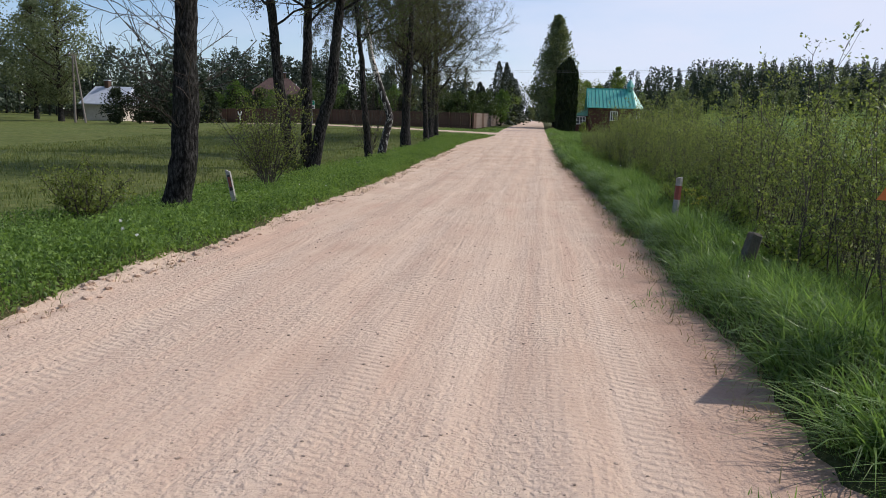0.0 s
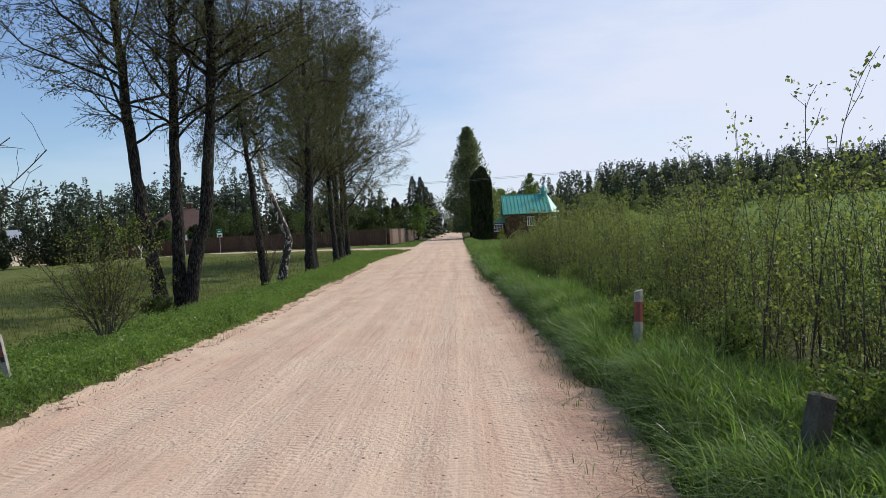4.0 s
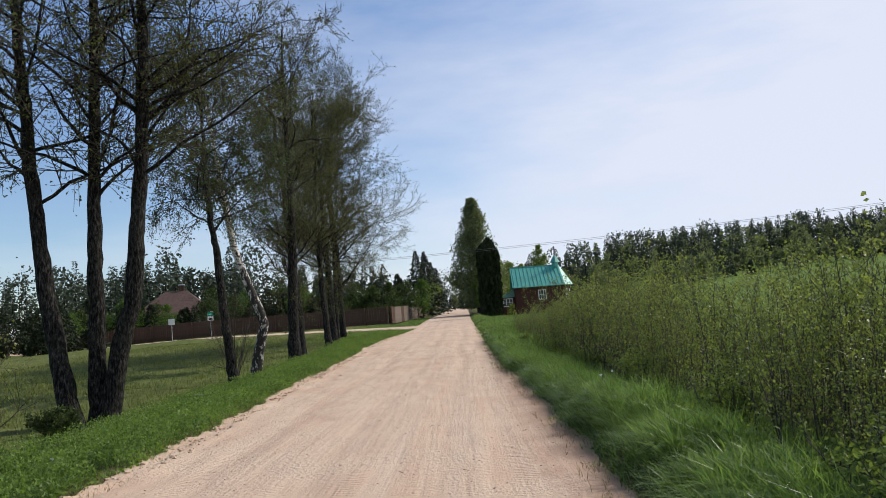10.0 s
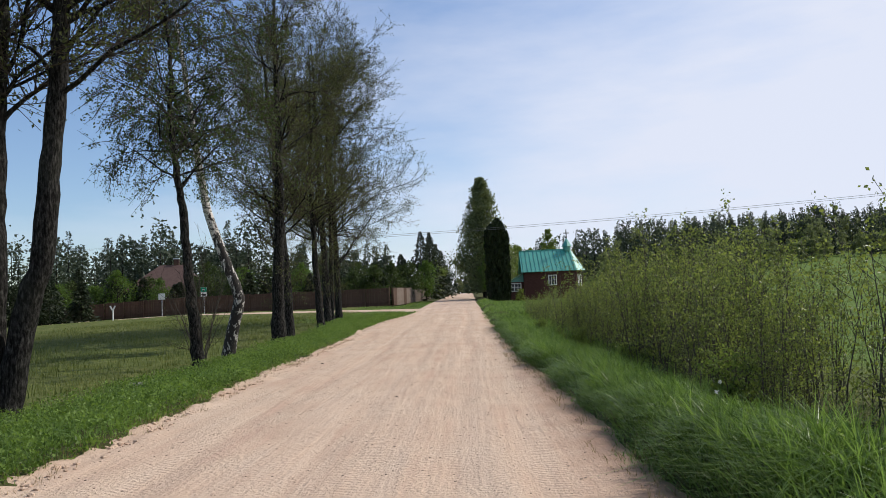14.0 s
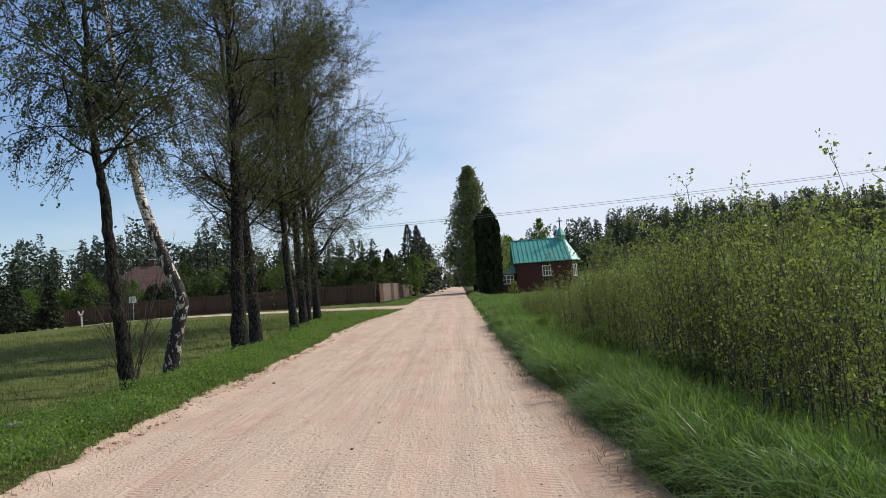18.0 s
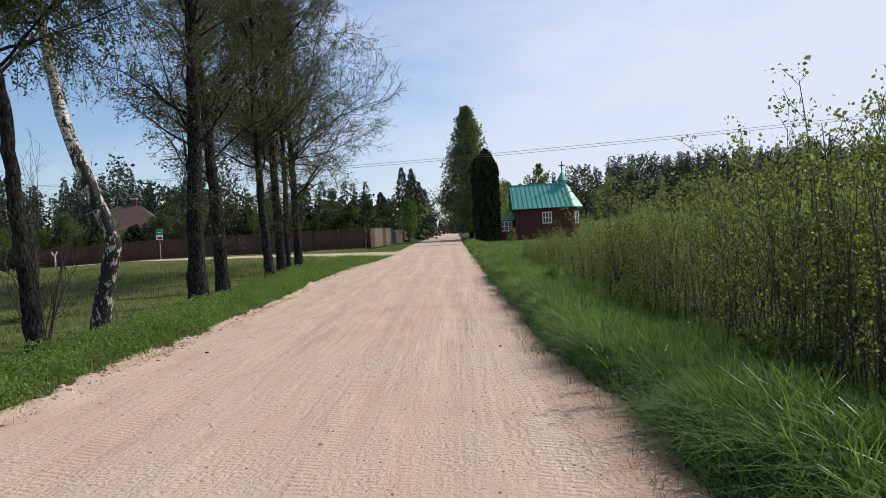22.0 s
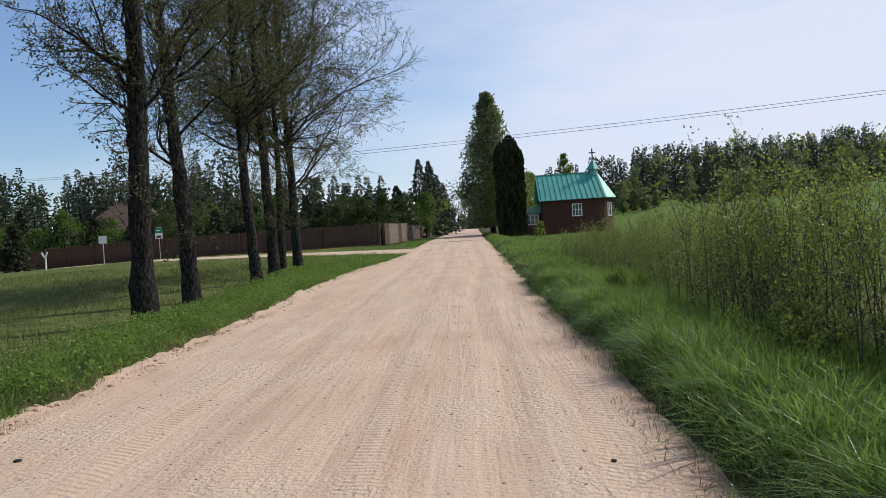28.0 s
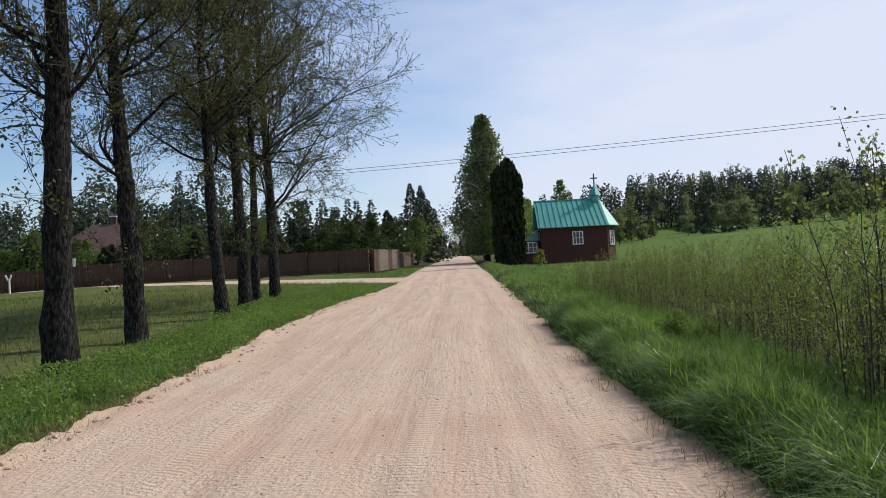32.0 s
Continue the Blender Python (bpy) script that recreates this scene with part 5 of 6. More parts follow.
def fence(name, points, height, plank, gap, mats, label, bay=2.5, sink=0.0):
    """Bays of upright boards, each board a part of its bay, on two rails between posts."""
    rng = np.random.default_rng(len(name) + int(points[0][1]))
    ob = empty(name, points[0][0], points[0][1], float(ground_z(*points[0])) - sink)
    boards, rails, posts = {}, {}, None
    for m in mats:
        bm = boxed(0, plank - gap, -0.012, 0.012, 0.06, height, bevel=0.004)
        me = bpy.data.meshes.new("board")
        bm.to_mesh(me)
        bm.free()
        me.materials.append(m)
        boards[m] = me
        bm = box(boxed(0, bay, 0.02, 0.07, 0.4, 0.49), 0, bay, 0.02, 0.07, height - 0.35, height - 0.26)
        me = bpy.data.meshes.new("fence_bay")
        bm.to_mesh(me)
        bm.free()
        me.materials.append(m)
        rails[m] = me
    bm = boxed(-0.05, 0.05, 0.075, 0.175, -0.2, height + 0.04, bevel=0.006)
    posts = bpy.data.meshes.new("fence_post")
    bm.to_mesh(posts)
    bm.free()
    posts.materials.append(mats[0])
    k = 0
    for (ax, ay), (bx, by) in zip(points[:-1], points[1:]):
        n = max(1, round(math.hypot(bx - ax, by - ay) / bay))
        rz = math.degrees(math.atan2(by - ay, bx - ax))
        for i in range(n):
            x, y = ax + (bx - ax) * i / n, ay + (by - ay) * i / n
            m = ob.matrix_basis.inverted() @ pose(x, y, float(base_z(x, y)) + 0.02 - sink, 0, 0, rz)
            mat = mats[k % len(mats)]
            fb = part("fence_bay", rails[mat], None, ob)
            fb.matrix_basis = m
            part("fence_post", posts, None, ob).matrix_basis = m
            xx = 0.0
            while xx + plank <= bay + 0.01:
                bd = part("board", boards[mat], None, fb)
                bd.matrix_basis = pose(xx, rng.uniform(-0.006, 0.006), rng.uniform(-0.035, 0.03), 0, rng.normal(0, 0.4), 0)
                xx += plank
            k += 1
    return tagged(ob, label, "fence")


fence("board_fence", [(-7.0, 85.6), (-41, 94.6)], 1.75, 0.13, 0.008, [M_FENCE], "tall brown wooden board fence beside the side road")
fence("road_fence", [(-6.7, 86.2), (-5.9, 100)], 1.75, 0.14, 0.012, [M_FENCE, M_FENCE_GREY, M_FENCE_GREY], "weathered grey and brown board fence along the road")
fence("road_fence", [(-5.9, 100.4), (-5.0, 126)], 1.5, 0.2, 0.08, [M_FENCE_GREY], "gappy weathered board fence along the far road")
fence("picket_fence", [(-41.3, 94.6), (-60, 92)], 1.3, 0.12, 0.045, [M_PICKET], "low dark picket fence at the meadow edge")


# ---- houses ----
M_TILE = simple("red_brown_tiles", (0.06, 0.036, 0.03), (0.11, 0.068, 0.057), 3, 0.8, 0.5, 0.03)
M_PLASTER = simple("cream_plaster", (0.42, 0.38, 0.31), (0.55, 0.51, 0.43), 2, 0.9, 0.2)
M_TIN = simple("grey_tin_roof", (0.42, 0.45, 0.50), (0.56, 0.59, 0.64), 2, 0.5, 0.2, spec=0.4)


def house(x, y, rz, w, d, wall_h, ridge_h, hip, wall_mat, roof_mat, label, chimneys, wins):
    z = float(base_z(x, y)) - 0.05
    ob = empty("house", x, y, z, rz)
    out = [(-w / 2, -d / 2), (w / 2, -d / 2), (w / 2, d / 2), (-w / 2, d / 2)]
    part("wall", wall_ring(out, 0, wall_h, 0.3), wall_mat, ob)
    e = 0.4
    c = [(-w / 2 - e, -d / 2 - e, wall_h - 0.1), (w / 2 + e, -d / 2 - e, wall_h - 0.1), (w / 2 + e, d / 2 + e, wall_h - 0.1), (-w / 2 - e, d / 2 + e, wall_h - 0.1)]
    a, b = (-w / 2 - e + hip, 0, ridge_h), (w / 2 + e - hip, 0, ridge_h)
    for cs in ((a, b, c[1], c[0]), (b, a, c[3], c[2]), (b, c[2], c[1]), (a, c[0], c[3])):
        part("roof", slab(cs, 0.12), roof_mat, ob)
    for cx, cy in chimneys:
        ch = part("chimney", boxed(cx - 0.3, cx + 0.3, cy - 0.25, cy + 0.25, wall_h, ridge_h + 0.7), M_FENCE, ob, "dark brick chimney")
        part("chimney_cap", boxed(cx - 0.36, cx + 0.36, cy - 0.31, cy + 0.31, ridge_h + 0.7, ridge_h + 0.82), M_TIN, ch)
    for wx in wins:
        window(ob, wx, -d / 2, 0.9, 0.9, 1.2, 0, 2, 2)
    return tagged(ob, label, "house")


house(-35.5, 105, 12, 9, 8, 3.0, 6.1, 3.6, M_PLASTER, M_TILE, "village house with red-brown hipped roof behind the fence", ((0.6, 0.2),), (-2.5, 0, 2.5))
house(-52.6, 92.5, -8, 5.4, 5.0, 2.2, 4.3, 0.3, M_PLASTER, M_TIN, "low cream house with pale grey metal roof", ((-1.0, 0.0),), (1.2,))


# ---- power line ----
M_POLE = simple("weathered_pole_wood", (0.14, 0.12, 0.10), (0.26, 0.23, 0.20), 4, 0.9, 0.4, 0.02, (1, 1, 0.1))
M_WIRE = simple("grey_wire", (0.16, 0.16, 0.17), (0.24, 0.24, 0.25), 5, 0.6, 0.0)


def power_pole(x, y, h, strut):
    z = float(ground_z(x, y))
    ob = empty("power_pole", x, y, z, -21.3)
    part("pole", cyl(0.14, 0.10, -0.1, h, 12), M_POLE, ob)
    if strut:
        bm = cyl(0.12, 0.09, 0, h * 0.99, 12)
        st_ = part("strut", bm, M_POLE, ob)
        st_.matrix_basis = pose(1.75, 0, -0.1, 0, -11, 0)
    part("crossarm", boxed(-0.06, 0.06, -0.5, 0.5, h - 0.35, h - 0.23, bevel=0.01), M_POLE, ob)
    for yy in (-0.35, 0.35):
        part("insulator", cyl(0.05, 0.035, h - 0.228, h - 0.06, 8, 0, yy), M_WHITE, ob, "white ceramic insulator")
    return tagged(ob, "old wooden power line pole" + (" with a slanting strut" if strut else ""), "utility pole")


PA, PB = (-50.2, 80.0), (42.0, 44.0)
power_pole(*PA, 7.6, True)
power_pole(*PB, 6.3, False)
for k, off in enumerate((-0.35, 0.35)):
    t = np.linspace(0, 1, 40)
    ux, uy = 0.364, 0.931
    za, zb = float(ground_z(*PA)) + 7.55, float(ground_z(*PB)) + 6.25
    pts = np.stack([PA[0] + (PB[0] - PA[0]) * t + ux * off, PA[1] + (PB[1] - PA[1]) * t + uy * off, za + (zb - za) * t - 6.0 * t * (1 - t) * (1 + 0.03 * k)], -1)
    wire = new("power_line", mesh_np("power_line", *tubes(pts[None], np.full((1, 40), 0.009), 5), M_WIRE))
    tagged(wire, "thin grey overhead power line across the road", "cable", "overhead power lines")


# ---- signs and posts ----
M_GREEN = simple("green_sign_paint", (0.0, 0.22, 0.12), (0.005, 0.28, 0.16), 8, 0.4, 0.0)
M_GALV = simple("galvanised_steel", (0.32, 0.33, 0.34), (0.46, 0.47, 0.48), 15, 0.45, 0.1)
M_RED = simple("faded_red_paint", (0.17, 0.045, 0.035), (0.27, 0.08, 0.06), 12, 0.7, 0.2)
M_ORANGE = simple("sign_orange_red", (0.50, 0.13, 0.03), (0.62, 0.19, 0.05), 5, 0.45, 0.0)
M_YELLOW = simple("sign_yellow", (0.65, 0.42, 0.04), (0.72, 0.48, 0.06), 5, 0.45, 0.0)
M_BLOSSOM = simple("yellow_blossom", (0.42, 0.36, 0.03), (0.55, 0.47, 0.05), 20, 0.7, 0.0)
M_OLDWHITE = simple("weathered_white_paint", (0.16, 0.15, 0.13), (0.42, 0.40, 0.36), 18, 0.8, 0.3)
M_BLACK = simple("black_plastic", (0.015, 0.015, 0.015), (0.035, 0.033, 0.03), 9, 0.5, 0.1)
M_CONCRETE = simple("old_mossy_concrete", (0.05, 0.047, 0.036), (0.15, 0.135, 0.105), 7, 0.95, 0.7, 0.02)


def bus_stop():
    x, y = -26.0, 88.9
    z = float(ground_z(x, y))
    ob = empty("bus_stop_sign", x, y, z, 12)
    part("pole", cyl(0.03, 0.03, -0.1, 2.75, 10, 0, 0.025), M_GALV, ob)
    p = part("plate", boxed(-0.29, 0.29, -0.03, -0.006, 1.85, 2.78, bevel=0.006), M_WHITE, ob, "white sign plate")
    part("green_field", boxed(-0.28, 0.28, -0.036, -0.031, 2.3, 2.765), M_GREEN, p, "green upper half")
    part("lettering_bar", boxed(-0.17, 0.12, -0.041, -0.037, 2.48, 2.56), M_WHITE, p)
    part("bus_shape", boxed(-0.2, 0.2, -0.036, -0.031, 1.92, 2.1, bevel=0.002), M_BLACK, p, "black bus picture")
    tagged(ob, "green and white bus stop sign on a steel pole", "road sign")


def white_sign():
    x, y = -27.7, 82.5
    z = float(ground_z(x, y))
    ob = empty("road_sign", x, y, z, 5)
    part("pole", cyl(0.035, 0.03, -0.1, 2.1, 10, 0, 0.03), M_GALV, ob)
    part("plate", boxed(-0.3, 0.3, -0.028, -0.006, 1.55, 2.12, bevel=0.005), M_WHITE, ob, "pale sign plate")
    tagged(ob, "pale rectangular road sign on a steel pole", "road sign")


def forked_marker():
    x, y = -32.5, 83.0
    z = float(ground_z(x, y))
    ob = empty("marker_post", x, y, z, 0)
    part("post", boxed(-0.05, 0.05, -0.05, 0.05, -0.1, 1.1, bevel=0.008), M_WHITE, ob)
    for s in (-1, 1):
        f = part("fork_arm", boxed(-0.06, 0.06, -0.03, 0.03, 0, 0.42, bevel=0.008), M_WHITE, ob)
        f.matrix_basis = pose(0.05 * s, -0.083, 0.98, 0, 26 * s, 0)
    tagged(ob, "white forked marker post at the meadow edge", "post")


def warning_sign():
    x, y = 2.92, 4.54
    z = float(ground_z(x, y))
    ob = empty("warning_sign", x, y, z, -38)
    part("pole", cyl(0.03, 0.03, -0.1, 1.82 - z, 12, 0, 0.045), M_IRON, ob)
    h0 = 1.21 - z

    def tri(k, y0, y1):
        vs = []
        for yy in (y0, y1):
            for cx, cz in ((-0.375, 0), (0.375, 0), (0, 0.65)):
                mx, mz = 0, 0.217
                vs.append((mx + (cx - mx) * k, yy, h0 + mz + (cz - mz) * k))
        return poly(vs, [(0, 1, 2), (3, 5, 4), (0, 3, 4, 1), (1, 4, 5, 2), (2, 5, 3, 0)])
    p = part("plate", tri(1.0, -0.012, 0.012), M_ORANGE, ob, "orange-red triangular plate")
    part("field", tri(0.72, -0.016, -0.013), M_YELLOW, p, "yellow inner field")
    tagged(ob, "triangular orange-red warning sign on a steel pole", "road sign")


def right_post():
    x, y = 2.57, 11.5
    z = float(ground_z(x, y))
    ob = empty("guide_post", x, y, z)
    ob.matrix_basis = pose(x, y, z, 0, 3, 8)
    zt = 0.93 - z
    part("shaft", cyl(0.052, 0.05, -0.15, zt - 0.34, 6), M_OLDWHITE, ob, "worn grey lower shaft")
    part("band", cyl(0.0505, 0.0495, zt - 0.34, zt - 0.13, 6), M_RED, ob, "faded red band")
    cap = cyl(0.05, 0.049, zt - 0.13, zt, 6)
    for v in cap.verts:
        if v.co.z > zt - 0.01:
            v.co.z += 0.014 * (v.co.x / 0.05) - 0.008
    part("cap", cap, M_OLDWHITE, ob, "chipped white top")
    tagged(ob, "old white and red roadside guide post", "post")


def left_post():
    x, y = -4.5, 11.9
    z = float(ground_z(x, y))
    ob = empty("delineator_post", x, y, z)
    ob.matrix_basis = pose(x, y, z, 0, -13, -12)
    zt = 0.78 - z
    part("blade", poly([(-0.04, -0.02, -0.15), (0.04, -0.02, -0.15), (0.04, 0.02, -0.15), (-0.04, 0.02, -0.15),
                        (-0.04, -0.02, zt), (0.04, -0.02, zt - 0.05), (0.04, 0.02, zt - 0.05), (-0.04, 0.02, zt)],
                       [(0, 1, 2, 3), (4, 5, 6, 7), (0, 1, 5, 4), (1, 2, 6, 5), (2, 3, 7, 6), (3, 0, 4, 7)]), M_OLDWHITE, ob)
    part("band", boxed(-0.02, 0.036, -0.026, -0.022, zt - 0.36, zt - 0.1), M_BLACK, ob, "black band")
    part("reflector", boxed(-0.014, 0.03, -0.032, -0.027, zt - 0.3, zt - 0.13, bevel=0.002), M_RED, ob, "dark red reflector")
    tagged(ob, "leaning white delineator post with dark reflector", "post")


bus_stop()
white_sign()
forked_marker()
warning_sign()
right_post()
left_post()
sme = bmesh.new()
box(sme, -0.075, 0.075, -0.065, 0.065, -0.35, 0.46, bevel=0.02)
bmesh.ops.subdivide_edges(sme, edges=sme.edges, cuts=2, use_grid_fill=True)
for v in sme.verts:
    v.co += Vector(noise.noise_vector(v.co * 9)) * 0.012
stub_me = bpy.data.meshes.new("stone_stub")
sme.to_mesh(stub_me)
sme.free()
stub_me.materials.append(M_CONCRETE)
stub = new("stone_stub", stub_me)
stub.matrix_basis = pose(2.53, 7.4, 0.19, 0, 15, 15) @ Matrix.Diagonal((0.86, 0.86, 1, 1))
tagged(stub, "leaning dark mossy stone post stub in the grass", "post")


# ---- bushes ----
def bush(name, x, y, h, w, seed, stems, label, mat=None, leaf=0.05, per=4):
    """A many-stemmed shrub: arching stems, twigs and small leaves."""
    rng = np.random.default_rng(seed)
    ob = empty(name, x, y, float(ground_z(x, y)))
    p = np.zeros((stems, 7, 3))
    t = np.linspace(0, 1, 7)
    ang = rng.uniform(0, 6.28, stems)
    out = rng.uniform(0.1, 1, stems) * w
    hh = h * rng.uniform(0.65, 1.05, stems) * (1 - 0.25 * out / w)
    p[:, :, 0] = np.cos(ang)[:, None] * (0.06 + out[:, None] * t[None] ** 1.2)
    p[:, :, 1] = np.sin(ang)[:, None] * (0.06 + out[:, None] * t[None] ** 1.2)
    p[:, :, 2] = hh[:, None] * t[None] - 0.05
    p += np.cumsum(rng.normal(0, 0.02, p.shape), axis=1)
    r = np.linspace(0.014, 0.004, 7)[None].repeat(stems, 0)
    a, ar = grow(rng, p, r, 9, 0.2, 1, 42, h * 0.26, 5, 0.08, 0.18, 0.55, 0.5)
    b, br = grow(rng, a, ar, 4, 0.2, 1, 42, h * 0.11, 3, 0.05, 0.2, 0.7, 0.6)
    for k in range(stems):
        part("stem", mesh_np("stem", *tubes(p[k:k + 1], r[k:k + 1], 5), M_STEM), None, ob)
    part("branchwork", mesh_np("branchwork", *joined(tubes(a, np.maximum(ar, 0.003), 3), tubes(b, np.maximum(br, 0.002), 3)), M_TWIG), None, ob)["kind"] = "stuff"
    if per:
        part("foliage", mesh_np("foliage", *leaves(rng, np.concatenate([along(rng, b, per, 0.1, 0.03), along(rng, a, per, 0.3, 0.03)]), leaf, aspect=0.6), mat or M_LEAF_BUSH), None, ob)
    return tagged(ob, label, "bush")


bush("willow_bush", -5.75, 17.0, 2.5, 1.1, 501, 20, "loose willow bush with young green leaves", None, 0.05, 3)
bush("willow_bush", -6.5, 18.9, 1.9, 0.95, 502, 14, "loose willow bush with young green leaves", None, 0.05, 3)
bush("small_bush", -5.95, 9.9, 0.95, 0.55, 503, 18, "low leafy bush in the meadow edge", None, 0.05, 3)
bush("low_shrub", -7.3, 23.2, 0.55, 0.45, 504, 16, "small dark shrub at the foot of the trees", M_LEAF_DARK, 0.05, 6)
bush("bare_shrub", -7.0, 33.6, 3.4, 1.3, 505, 14, "bare-twigged shrub growing round the slim alder", None, 0.05, 0)
for k, (bx, by, bh) in enumerate(((3.15, 7.8, 0.45), (3.2, 10.6, 0.5), (3.05, 13.2, 0.5), (3.3, 16.8, 0.55), (3.4, 21.2, 0.5), (3.3, 27.0, 0.45), (3.3, 33.0, 0.45), (3.2, 40.5, 0.4), (2.95, 12.3, 0.4))):
    bush("verge_shrub", bx, by, bh * 1.5, 0.5, 520 + k, 12, "low yellow-green shrub under the saplings", M_WILLOW, 0.042, 5)


# ---- low leafy herbs, stones, dandelions ----
hrng = np.random.default_rng(600)
n = 190000
m = 45000
x = np.concatenate([hrng.uniform(2.5, 4.3, m), -3.2 - 3.6 * hrng.random(n - m) ** 1.3])
y = np.concatenate([hrng.uniform(2.5, 55, m), 2.0 + 56 * hrng.random(n - m) ** 1.15])
cl = vnoise(x, y, 0.6, 21)
cl2 = vnoise(x, y, 0.24, 22)
o = off_road(x, y)
keep = (o > 0.0) & np.where(x > 0, cl > 0.42, cl * 0.6 + cl2 * 0.7 > 0.42)
x, y, cl, cl2, o = x[keep], y[keep], cl[keep], cl2[keep], o[keep]
top = np.where(x > 0, 0.32 * (cl - 0.2), (0.05 + 0.17 * sstep(0, 0.35, o)) * (0.3 + 0.5 * cl + 0.9 * cl2))
pts = np.stack([x, y, ground_z(x, y) + top * np.sqrt(hrng.random(len(x)))], -1)
herbs = new("verge_herbs", mesh_np("verge_herbs", *leaves(hrng, pts, 0.046, aspect=0.62), M_HERB))
tagged(herbs, "low leafy weeds and herbs between the grasses", "weeds", kind="stuff")


def stone_mesh(seed):
    bm = bmesh.new()
    bmesh.ops.create_icosphere(bm, subdivisions=1, radius=1)
    rng = random.Random(seed)
    for v in bm.verts:
        v.co *= rng.uniform(0.7, 1.2)
        v.co.z *= 0.6
    V = np.array([v.co[:] for v in bm.verts])
    F = np.array([[v.index for v in f.verts] for f in bm.faces])
    bm.free()
    return V, F


M_PEBBLE = simple("road_pebbles", (0.19, 0.14, 0.105), (0.50, 0.39, 0.30), 30, 0.9, 0.3)
n = 7500
x = hrng.uniform(-4.0, 1.7, n)
y = -1 + 45 * hrng.random(n) ** 1.1
keep = off_road(x, y) < -0.05
x, y = x[keep], y[keep]
sz = 0.003 + 0.011 * hrng.random(len(x)) ** 3
sz[:14] = hrng.uniform(0.012, 0.02, 14)
vs, fs = [], []
kinds = [stone_mesh(k) for k in range(6)]
zz = road_surface(x, y)
for i in range(len(x)):
    V, F = kinds[i % 6]
    c, q = math.cos(i * 2.4), math.sin(i * 2.4)
    vs.append((V @ np.array([[c, q, 0], [-q, c, 0], [0, 0, 1]])) * sz[i] + np.array([x[i], y[i], zz[i] + sz[i] * 0.15]))
    fs.append((vs[-1], F))
pebbles = new("road_pebbles", mesh_np("road_pebbles", *joined(*fs), M_PEBBLE))
tagged(pebbles, "scattered small brown pebbles and clods on the road", "pebbles", kind="stuff")


n = 9000
x = hrng.uniform(-4.7, -2.7, n)
y = 1.5 + 54 * hrng.random(n) ** 1.3
o = off_road(x, y)
keep = (o > -0.42) & (o < 0.04) & (hrng.random(n) < np.exp(-((o + 0.12) / 0.16) ** 2)) & (vnoise(x, y, 0.8, 61) > 0.3)
x, y = x[keep], y[keep]
sz = 0.008 + 0.034 * hrng.random(len(x)) ** 2.4
zz = road_surface(x, y)
clods = []
for i in range(len(x)):
    V, F = kinds[i % 6]
    c, q = math.cos(i * 1.7), math.sin(i * 1.7)
    clods.append(((V @ np.array([[c, q, 0], [-q, c, 0], [0, 0, 1.2]])) * sz[i] + np.array([x[i], y[i], zz[i] + sz[i] * 0.2]), F))
tagged(new("sand_clods", mesh_np("sand_clods", *joined(*clods), M_SAND)), "crumbled clods of pale sand along the grass edge", "clods", kind="stuff")


def dandelion(x, y, h, k):
    z = float(ground_z(x, y))
    ob = empty("dandelion", x, y, z)
    part("stalk", cyl(0.004, 0.003, -0.02, h, 6), M_GRASS, ob)
    rng = np.random.default_rng(700 + k)
    d = rand_dirs(rng, 60) * 0.028
    d[:, 2] += h + 0.02
    V, F = leaves(rng, np.repeat([[0, 0, h + 0.02]], 60, 0) + (d - [0, 0, h + 0.02]) * 0.3, 0.016, aspect=0.25)
    part("seed_head", mesh_np("seed_head", V, F, M_WHITE), None, ob, "round white seed head")
    tagged(ob, "white dandelion seed head in the verge grass", "flower", "dandelions in the verge")


for k, (fx, fy, fh) in enumerate(((-3.72, 6.9, 0.34), (-3.62, 6.75, 0.28), (-3.55, 6.9, 0.2), (-3.95, 13.6, 0.25), (2.23, 18.32, 0.36), (2.54, 19.2, 0.3), (-3.75, 14.75, 0.16), (-4.3, 17.5, 0.25))):
    dandelion(fx, fy, fh, k)


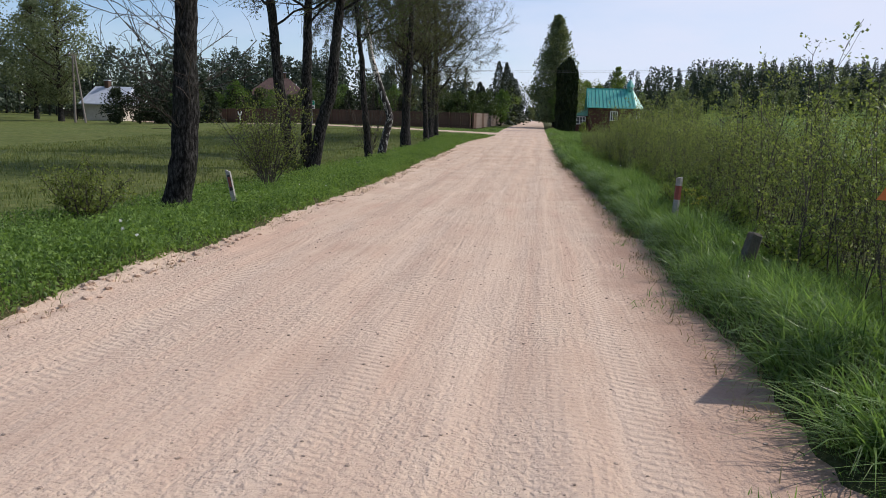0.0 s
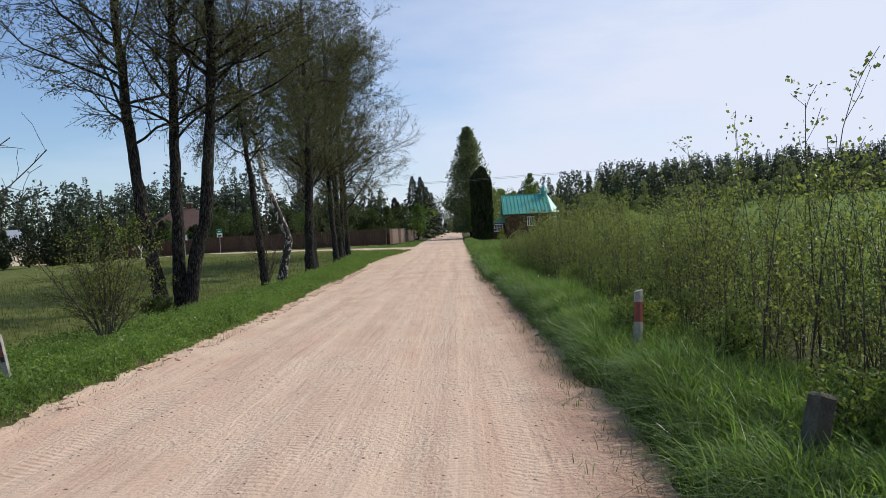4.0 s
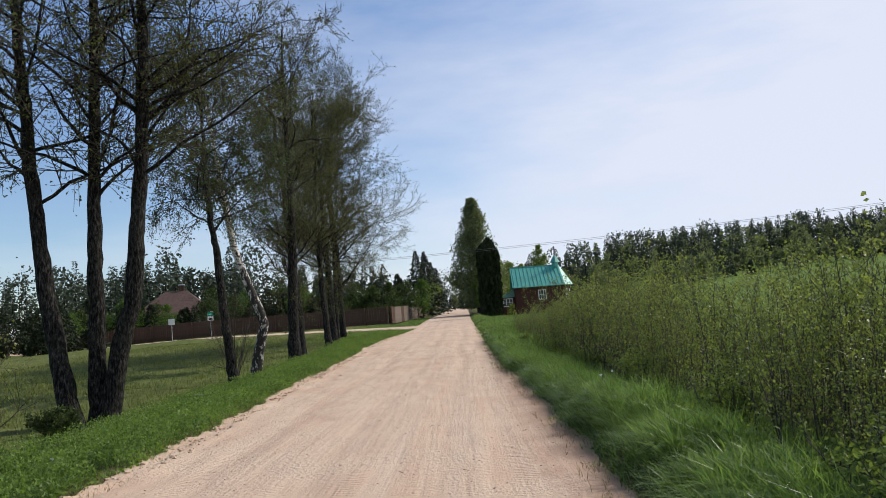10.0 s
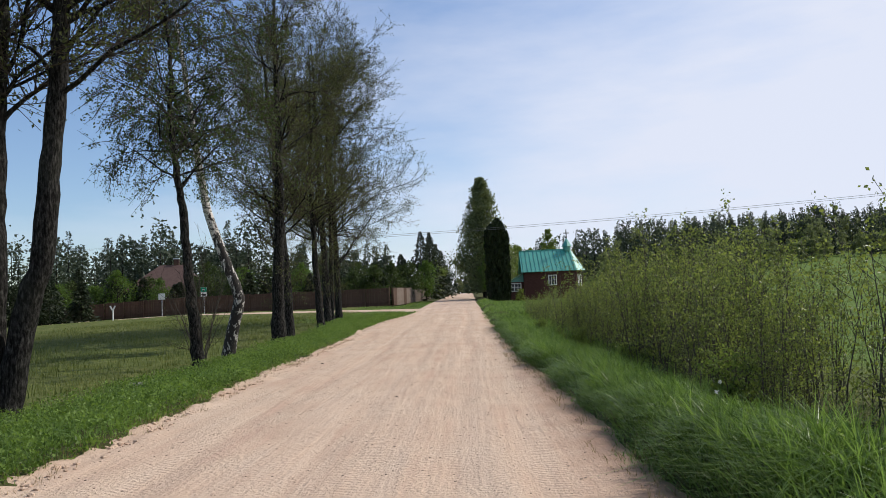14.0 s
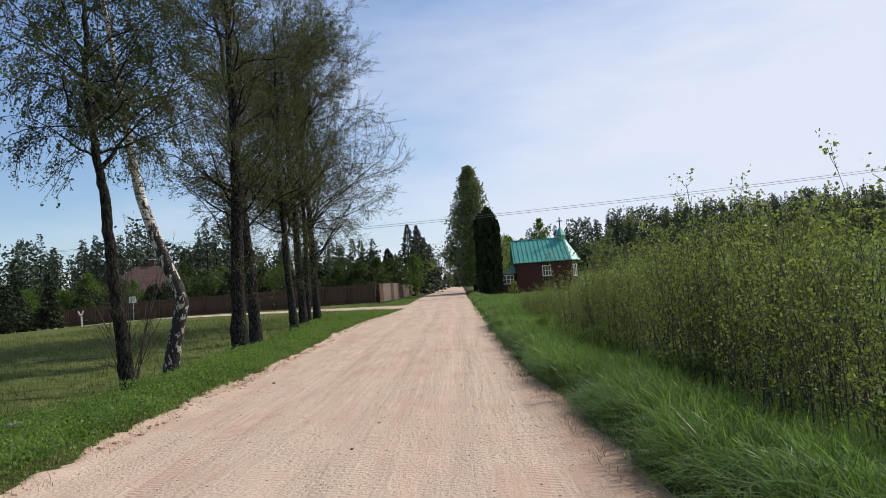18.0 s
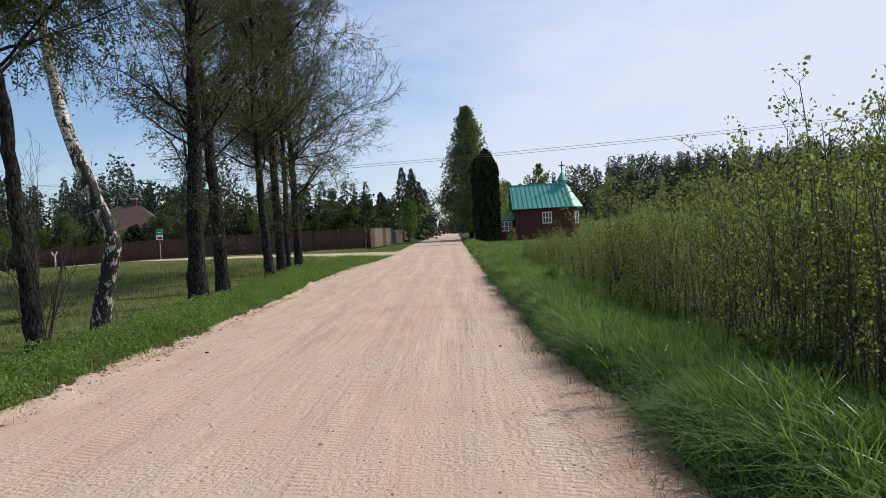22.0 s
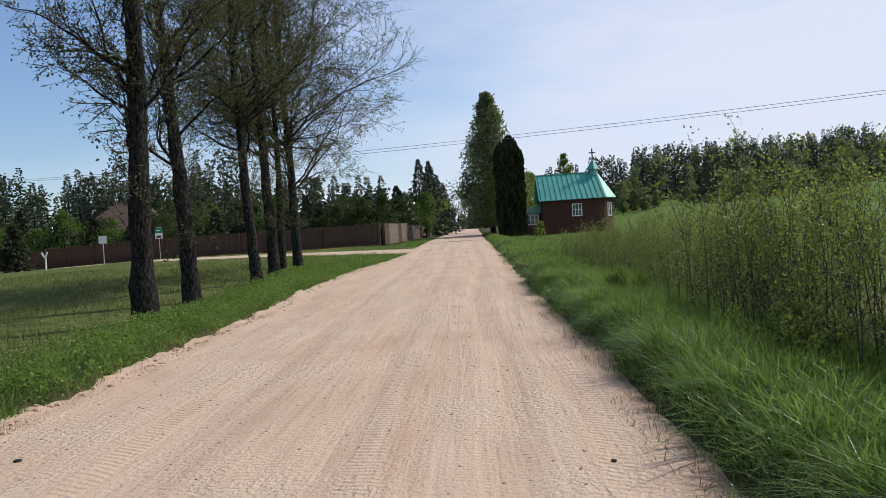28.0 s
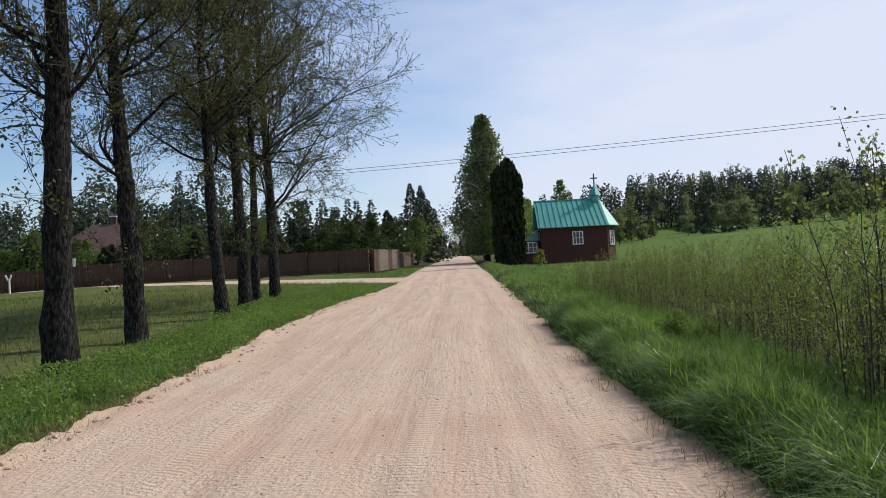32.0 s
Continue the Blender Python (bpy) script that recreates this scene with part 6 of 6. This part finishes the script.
def edge_stone(x, y, size, k, mat, label, deep=0.25):
    """A single loose stone pressed a little into the ground."""
    V, F = kinds[k % 6]
    z = float(road_surface(x, y)) if off_road(x, y) < 0.05 else float(ground_z(x, y)) + 0.05
    ob = new("stone", mesh_np("stone", V * size, F, mat))
    ob.matrix_basis = pose(x, y, z + size * deep, 0, 0, 40 * k)
    return tagged(ob, label, "stone")


edge_stone(1.78, 14.34, 0.05, 1, M_STONE, "pale loose stone at the edge of the sand")
edge_stone(-3.05, 30.55, 0.03, 2, M_BLACK, "small dark stone on the sandy road")
edge_stone(0.98, 29.94, 0.022, 3, M_BLACK, "small dark stone on the sandy road")
edge_stone(-0.69, 23.93, 0.02, 4, M_BLACK, "small dark stone on the sandy road")
edge_stone(-6.0, 27.36, 0.13, 5, M_STONE, "grey field stone in the verge weeds", 0.4)


def yellow_flower(x, y, h, k):
    """A flat head of small yellow blossoms on a green stalk with a few leaves."""
    rng = np.random.default_rng(820 + k)
    ob = empty("yellow_wildflower", x, y, float(ground_z(x, y)))
    part("stalk", cyl(0.004, 0.003, -0.02, h, 6), M_HERB, ob)
    c = np.stack([rng.normal(0, 0.03, 24), rng.normal(0, 0.03, 24), h + rng.normal(0, 0.012, 24)], -1)
    part("blossoms", mesh_np("blossoms", *leaves(rng, c, 0.016, aspect=0.8), M_BLOSSOM), None, ob, "small yellow blossoms")
    c = np.stack([rng.normal(0, 0.03, 26), rng.normal(0, 0.03, 26), rng.uniform(0.1, h, 26)], -1)
    part("leaf_growth", mesh_np("leaf_growth", *leaves(rng, c, 0.05, aspect=0.4), M_WILLOW), None, ob)
    tagged(ob, "yellow wildflower growing beside the guide post", "flower", "yellow flowers by the guide post")


for k, (fx, fy, fh) in enumerate(((2.74, 11.62, 0.5), (2.8, 11.55, 0.45), (2.86, 11.75, 0.5), (2.92, 11.5, 0.42), (2.7, 11.85, 0.4), (3.0, 11.65, 0.45), (2.83, 11.35, 0.36))):
    yellow_flower(fx, fy, fh, k)
